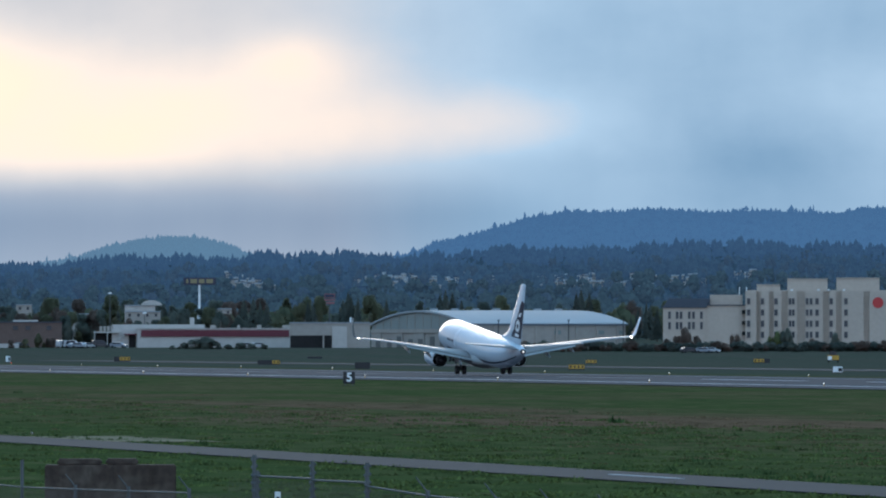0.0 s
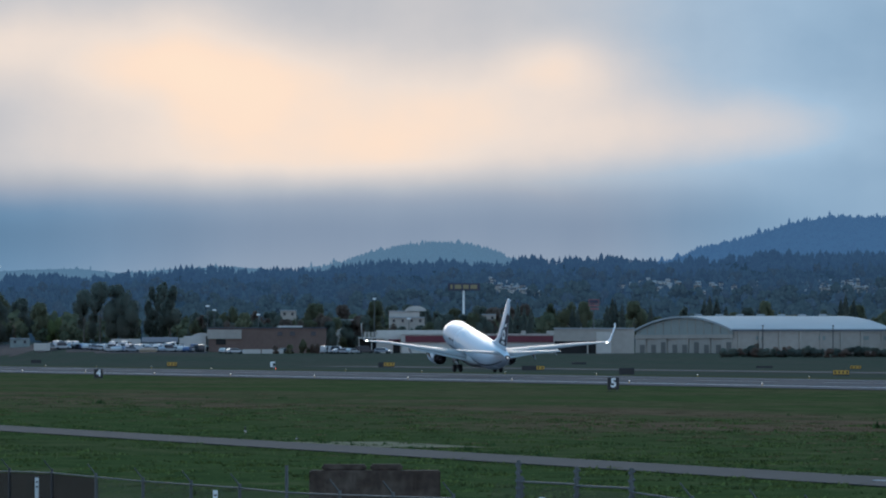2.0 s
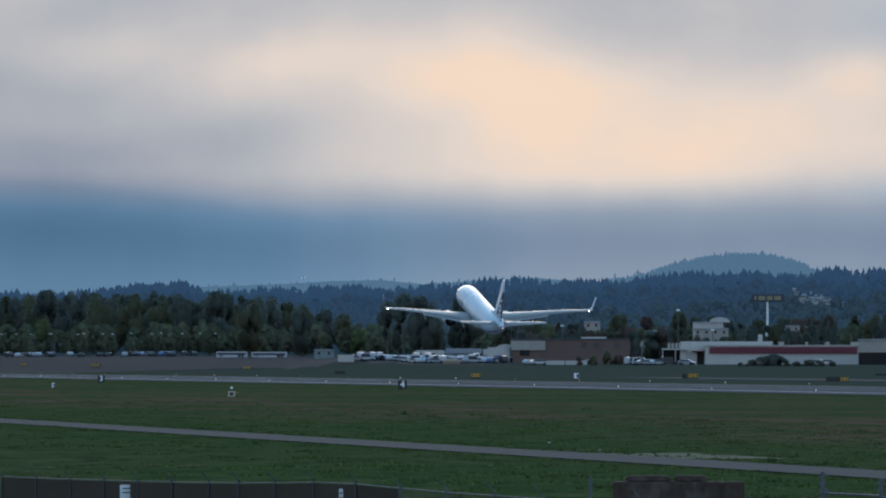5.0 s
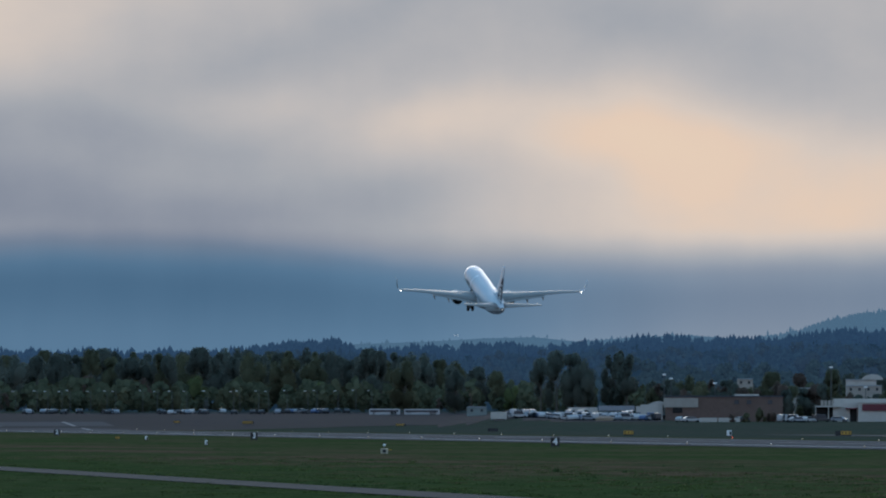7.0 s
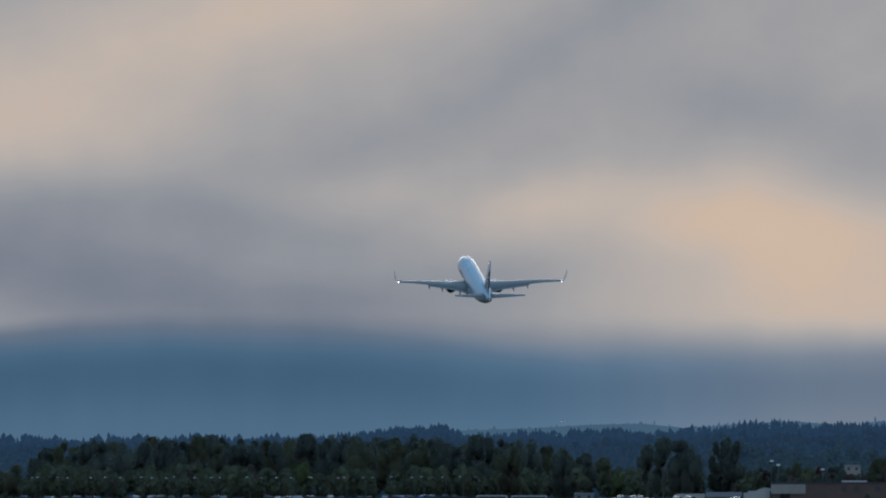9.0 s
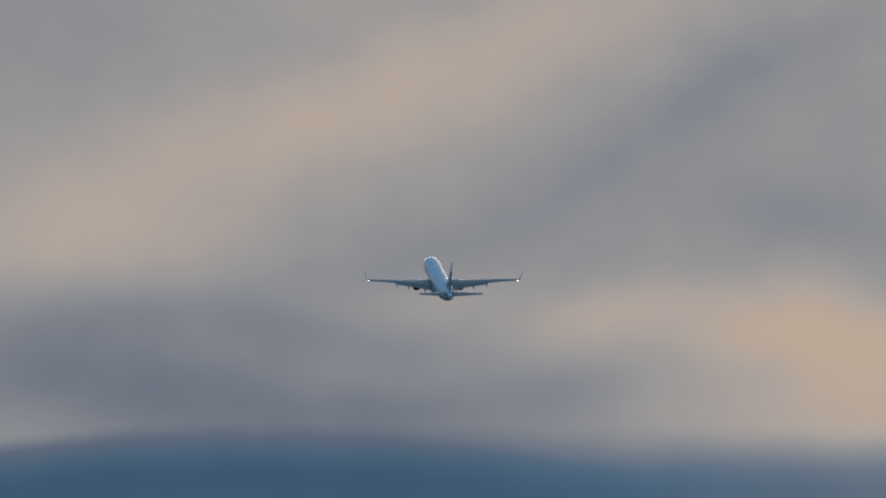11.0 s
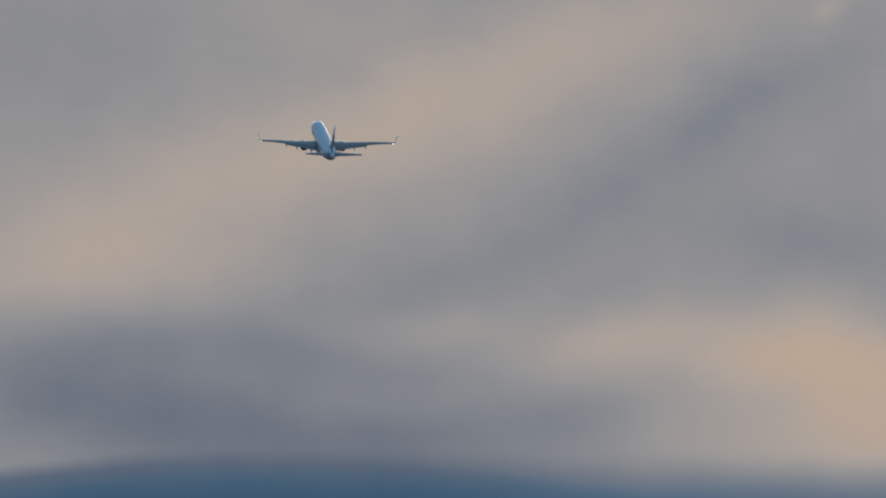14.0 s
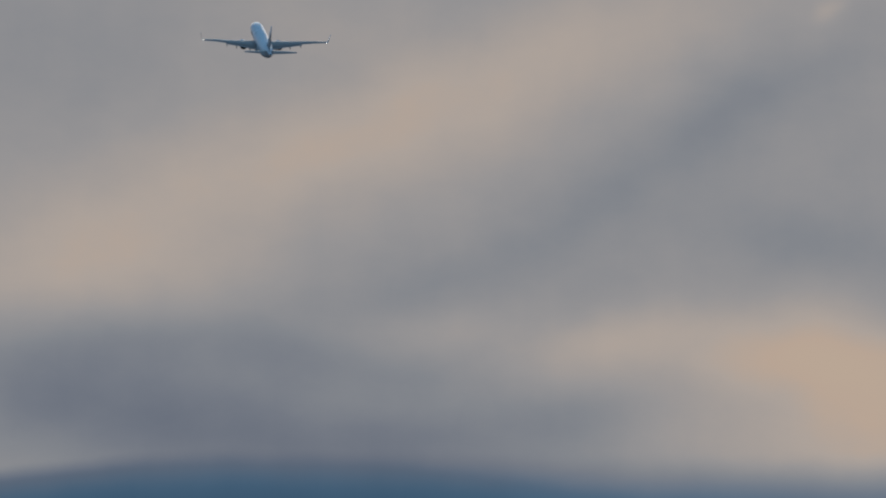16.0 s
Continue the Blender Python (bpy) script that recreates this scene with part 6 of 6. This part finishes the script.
# seconds, place of the rear edge, heading, climb
DRIVE = [(0.0, 10.4, 83.0, -1.80, 22.2, 0.9), (2.0, 1.52, 107.0, -1.08, 22.2, 0.9), (3.0, -3.7, 118.2, -0.42, 22.2, 0.9), (3.5, -6.08, 124.2, -0.16, 22.0, 0.9), (4.0, -8.33, 130.0, 0.05, 21.0, 0.8),
         (5.0, -12.2, 143.0, 0.1, 15.0, 0.3), (7.0, -18.3, 168.0, 0.1, 12.0, 0.0), (16.0, -43.0, 285.0, 0.1, 11.5, 0.0)]


# ---- parked vehicles and lamps beyond the runway ----
PAINTS = [surface("car_paint_" + n, c, 0.3, 0.05, 2, 0.5) for n, c in
          (("white", (0.38, 0.38, 0.39)), ("silver", (0.22, 0.24, 0.27)), ("blue", (0.06, 0.10, 0.20)), ("dark", (0.03, 0.03, 0.035)), ("red", (0.25, 0.03, 0.03)))]


def car_proto(paint, van):
    h = 2.0 if van else 1.42
    ob = thing("van" if van else "car", Matrix.Translation((0, -300, -50)), "", "")
    prof = [(-2.2, 0.35), (2.2, 0.35), (2.25, 0.75), (1.2, 0.95), (0.75, h * 0.97), (-1.4, h), (-2.15, h * (0.95 if van else 0.72)), (-2.25, 0.8)]
    bm = bmesh.new()
    prism(bm, prof, 1.75)
    bmesh.ops.bevel(bm, geom=bm.edges[:], offset=0.06, segments=1, affect="EDGES")
    part("body", bm, paint, ob)
    glass = [(1.1, 0.98), (0.72, h * 0.93), (-1.35, h * 0.95), (-1.7, 0.98)]
    part("glasshouse", prism(bmesh.new(), glass, 1.77), GLASSDARK, ob, "dark tinted glasshouse").location = (0, -0.01, 0)
    wheel = mesh_of("wheel", tube(bmesh.new(), (0, -0.02, 0.33), (0, 0.2, 0.33), 0.33, 0.33, 12), BLACK)
    for x in (-1.4, 1.4):
        for y in (0, 1.58):
            part("wheel", wheel, None, ob).location = (x, y, 0)
    return ob


def parked():
    rng = random.Random(77)
    protos = {(i, v): car_proto(PAINTS[i], v) for i in range(5) for v in (False, True)}
    names = ("white", "silver", "dark blue", "black", "red")

    def park(b, d, turn, i=None, van=None):
        i = rng.choice((0, 0, 0, 1, 1, 1, 2, 3)) if i is None else i
        van = rng.random() < 0.12 if van is None else van
        ob = copy_thing(protos[i, van], facing(b, d, ground_height(b, d) - 0.02, turn))
        tagged(ob, names[i] + (" van parked on the far side" if van else " car parked on the far side"), "van" if van else "car", "parked vehicles")

    for row, (d, b0, b1) in enumerate(((2135, -275, -105), (2148, -270, -112), (2160, -280, -105), (2172, -300, -105), (2184, -370, -110), (2196, -375, -150), (2208, -375, -180))):
        b = b0 + rng.uniform(0, 12)
        while b < b1:
            park(b, d + rng.uniform(-2, 2), rng.uniform(50, 130) if rng.random() < 0.75 else rng.uniform(-20, 20))
            b += rng.uniform(8, 14)
    for b in (118, 128, 139, 150, 160, 180, 208, -50, -62, 44, 1222, 1245, 1258, 440, 460):
        park(b, rng.uniform(2085, 2100) if b < 1000 else 2003, rng.uniform(-30, 60), 0 if rng.random() < 0.6 else None)
    for i in range(60):
        b = rng.uniform(-1420, -640)
        park(b, rng.uniform(2445, 2490), rng.choice((80, 90, 100)) + rng.uniform(-8, 8), rng.choice((1, 2, 3, 3, 3, 3, 0)), False)
    for key in protos:
        for o in list(protos[key].children_recursive) + [protos[key]]:
            bpy.data.objects.remove(o)
    # coaches, box bodies and a site hut
    for b0, b1, top, d, label in ((-622, -567, 592.5, 2436, "long white coach parked by the car park"), (-560, -497, 593, 2438, "long white coach parked by the car park")):
        s = Site("coach", (b0 + b1) / 2, d, label, "bus", "parked coaches")
        s.block("body", b0, b1, top, 606.5, 2.5, PAINTS[0], bevel=0.12)
        s.block("window_band", b0 + 2, b1 - 3, top + 2.2, top + 5.6, 0.06, GLASSDARK, "dark coach windows", front=-0.07)
        for b in (b0 + 9, b1 - 9, b1 - 15):
            z = s.h(606.5)
            part("wheel", tube(bmesh.new(), (s.x(b), 0.0, 0.45), (s.x(b), 0.3, 0.45), 0.5, 0.5, 14), BLACK, s.ob)
        s.block("skirt", b0 + 0.5, b1 - 0.5, 606, 609, 2.3, PAINTS[1], front=0.1)
    for b0, b1, top, base, d, mat, label in (
            (-270, -218, 590, 600, 2232, WHITEWALL, "white box trailer behind the parked cars"), (-150, -112, 588, 600, 2240, WHITEWALL, "white box trailer behind the parked cars"),
            (-38, -6, 608.5, 622, 2098, WHITEWALL, "white box trailer before the brick warehouse"), (-4, 34, 608.5, 622, 2098, WHITEWALL, "white box trailer before the brick warehouse"),
            (-407, -378, 598, 612, 2180, WHITEWALL, "white motor home parked by the shed"), (-216, -152, 587, 597, 2245, PAINTS[1], "grey box trailer behind the parked cars")):
        s = Site("trailer", (b0 + b1) / 2, d, label, "trailer", "parked trailers")
        s.block("body", b0, b1, top, base, 2.5, mat, bevel=0.06)
        s.block("rail", b0, b1, base - 1.2, base - 0.4, 0.05, DARKMETAL, front=-0.06)
        for b in (b0 + 5, b0 + 11, b1 - 6):
            part("wheel", tube(bmesh.new(), (s.x(b), 0.1, 0.5), (s.x(b), 0.45, 0.5), 0.52, 0.52, 14), BLACK, s.ob)
        part("landing_leg", boxed(s.x(b1 - 12) - 0.08, s.x(b1 - 12) + 0.08, 0.3, 0.5, -0.05, s.h(base) + 0.05), STEEL, s.ob)
    s = Site("site_hut", -205, 2128, "tan site hut among the parked cars", "hut")
    s.block("body", -221, -190, 609, None, 4, surface("tan_hut_wall", (0.26, 0.19, 0.13), 0.9, 0.15, 1, 0.2))
    bm = prism(bmesh.new(), [(s.x(-223), s.h(609)), (s.x(-188), s.h(609)), (s.x(-196), s.h(605.5)), (s.x(-214), s.h(605.5))], 4.2)
    part("roof", bm, PLASTER, s.ob, "pale hipped roof")
    # car-park lamps
    pole = mesh_of("pole", tube(bmesh.new(), (0, 0, -0.2), (0, 0, 7.0), 0.08, 0.05, 8), STEEL)
    arm = mesh_of("arm", boxed(-0.9, 0.05, -0.04, 0.04, 6.9, 6.98), STEEL)
    head = mesh_of("head", boxed(-0.42, 0.3, -0.2, 0.2, 6.80, 6.98, 0.04), SIGNWHITE)
    for i in range(30):
        b = -1410 + i * 27 + rng.uniform(-13, 13)
        d = rng.uniform(2440, 2500)
        ob = thing("street_lamp", facing(b, d, ground_height(b, d), rng.uniform(-20, 20)), "tall single-armed car park lamp on a steel pole", "lamp", "car park lamps")
        part("pole", pole, None, ob)
        part("arm", arm, None, ob)
        part("head", head, None, ob, "pale lamp head").location = (-0.9, 0, 0)
    for b, top in ((-100, 533), (-88, 540), (-10, 548), (195, 520), (256, 555)):
        d = 2240
        z = ground_height(b, d)
        ob = thing("light_mast", facing(b, d, z), "tall thin steel light mast", "lamp", "light masts")
        part("pole", tube(bmesh.new(), (0, 0, -0.2), (0, 0, rise(top, d) - z), 0.16, 0.09, 8), STEEL, ob)
        part("head", boxed(-0.5, 0.5, -0.2, 0.2, rise(top, d) - z - 0.1, rise(top, d) - z + 0.35, 0.04), SIGNWHITE, ob, "pale lamp head")


def ground_vehicle():
    """The yellow airfield vehicle by the hedge."""
    b, d = 1474, 1700
    z = ground_height(b, d)
    ob = thing("airfield_vehicle", facing(b, d, z), "yellow and black airfield service vehicle with a white panel", "truck")
    part("body", boxed(-1.2, 1.2, 0, 3.5, 0.5, 1.5, 0.1), YELLOW, ob)
    part("cab", boxed(-0.8, 0.7, 0.4, 2.0, 1.5, 2.3, 0.15), PAINTS[3], ob, "dark cab")
    part("panel", boxed(-1.1, -0.3, -0.06, -0.005, 0.55, 1.35), SIGNWHITE, ob, "white rear panel")
    for x in (-0.95, 0.95):
        for y in (0.6, 2.8):
            part("wheel", tube(bmesh.new(), (x - 0.15, y, 0.4), (x + 0.15, y, 0.4), 0.42, 0.42, 14), BLACK, ob)


def far_airliner():
    """An airliner on a distant approach, its landing lights lit."""
    at = facing(-468, 4600, rise(462, 4600)) @ Matrix.Diagonal((0.4, 0.4, 0.4, 1))
    ob = thing("distant_airliner", at, "tiny distant airliner on approach with lit landing lights", "airplane")
    # body and wings wear the butte material, painted haze glow included
    part("fuselage", smooth(loft(bmesh.new(), [ring(y, r, r, 0, 12) for y, r in ((-9, 0.1), (-8, 0.6), (-5, 1.0), (6, 1.0), (12, 0.2))])), BUTTE_FAR, ob)
    for s in (-1, 1):
        part("wing", loft(bmesh.new(), [[(s * x, y, z), (s * x, y + c, z), (s * x, y + c, z + 0.15)] for x, y, c, z in ((0.5, -2, 4, -0.4), (9, 2, 1.2, 0.3))]), BUTTE_FAR, ob)
        bm = bmesh.new()
        bmesh.ops.create_icosphere(bm, subdivisions=2, radius=0.5, matrix=Matrix.Translation((s * 2.2, -2.4, -0.2)))
        part("landing_light", bm, glow("landing_light_glow", (1.0, 0.95, 0.88), 0.9), ob, "lit landing light")
    part("fin", prism(bmesh.new(), [(-0.1, 0.6), (0.1, 0.6), (0.06, 3.6), (-0.06, 3.6)], 2.0), BUTTE_FAR, ob).location = (0, 9, 0)


distance_signs()
far_airliner()
field_signs()
edge_lights()
roadside()
weeds()
grass_clumps()
goose(-33, 436, 84, 0.62)
goose(58, 408, 70, 0.42)
concrete_block()
perimeter_fence()
parked()
ground_vehicle()


# ---- what moves ----
# seconds, metres across and along the runway, height, heading left of the runway, nose up, right wing down
FLIGHT = [
    (0.0, 249.55, 960.3, 0.58, 0.06, 5.5, -0.23), (1.0, 249.21, 1032.7, 0.78, -0.11, 6.6, 0.01), (2.0, 249.08, 1107.2, 1.04, -0.22, 7.7, 0.43),
    (2.5, 249.16, 1145.2, 1.42, -0.22, 8.3, 0.52), (3.0, 249.26, 1183.6, 2.04, -0.22, 8.9, 0.80), (3.5, 249.51, 1222.4, 2.98, -0.22, 9.5, 0.97),
    (4.0, 249.84, 1261.6, 4.42, -0.22, 10.0, 0.92), (4.5, 250.20, 1301.1, 6.27, -0.22, 10.8, 0.62), (5.0, 250.53, 1340.9, 8.68, -0.22, 11.5, 0.53),
    (6.2, 251.7, 1437.5, 17.0, -0.22, 13.0, 0.45), (7.5, 253.30, 1543.6, 28.80, -0.22, 14.27, 0.39), (8.0, 254.15, 1584.6, 34.29, -0.20, 14.83, 0.13),
    (8.5, 254.93, 1625.7, 40.04, -0.18, 15.35, -0.38), (9.0, 255.83, 1666.9, 46.22, -0.16, 15.83, -0.69), (9.5, 256.61, 1708.1, 52.88, -0.14, 16.27, -0.63),
    (10.7, 258.2, 1806.7, 71.0, -0.09, 17.1, -0.5), (12.0, 259.40, 1913.4, 92.24, -0.04, 17.80, -0.35), (12.5, 259.60, 1954.1, 100.83, -0.02, 17.98, -0.05), (13.0, 259.95, 1994.7, 109.64, -0.02, 18.12, 0.21),
    (14.0, 260.92, 2075.0, 127.63, -0.02, 18.6, 0.75), (15.0, 262.12, 2154.3, 146.25, -0.02, 18.8, 0.71), (16.0, 263.51, 2232.2, 165.09, -0.02, 18.8, 0.72)]


def motions():
    walk(JET, [(t, Matrix.Translation(strip(a, s, z)) @ pose(0, 0, 0, 0, 0, math.degrees(HEAD) + h) @ pose(0, 0, 0, p, 0, 0) @ pose(0, 0, 0, 0, r, 0))
               for t, a, s, z, h, p, r in FLIGHT])
    for leg, turn in zip(LEGS, ((0, -86, 0), (0, 86, 0), (95, 0, 0))):
        x, y, z = leg.location
        walk(leg, [(t, pose(x, y, z, *(f * k for k in turn))) for t, f in ((0.0, 0), (7.2, 0), (7.8, 0.03), (8.2, 0.16), (8.6, 0.42), (9.0, 0.74), (9.4, 0.97), (9.8, 1), (16.0, 1))])
    walk(TRUCK, [(t, Matrix.Translation((x, y, z)) @ pose(0, 0, 0, 0, 0, turn) @ pose(0, 0, 0, tip, 0, 0)) for t, x, y, z, turn, tip in DRIVE])


motions()
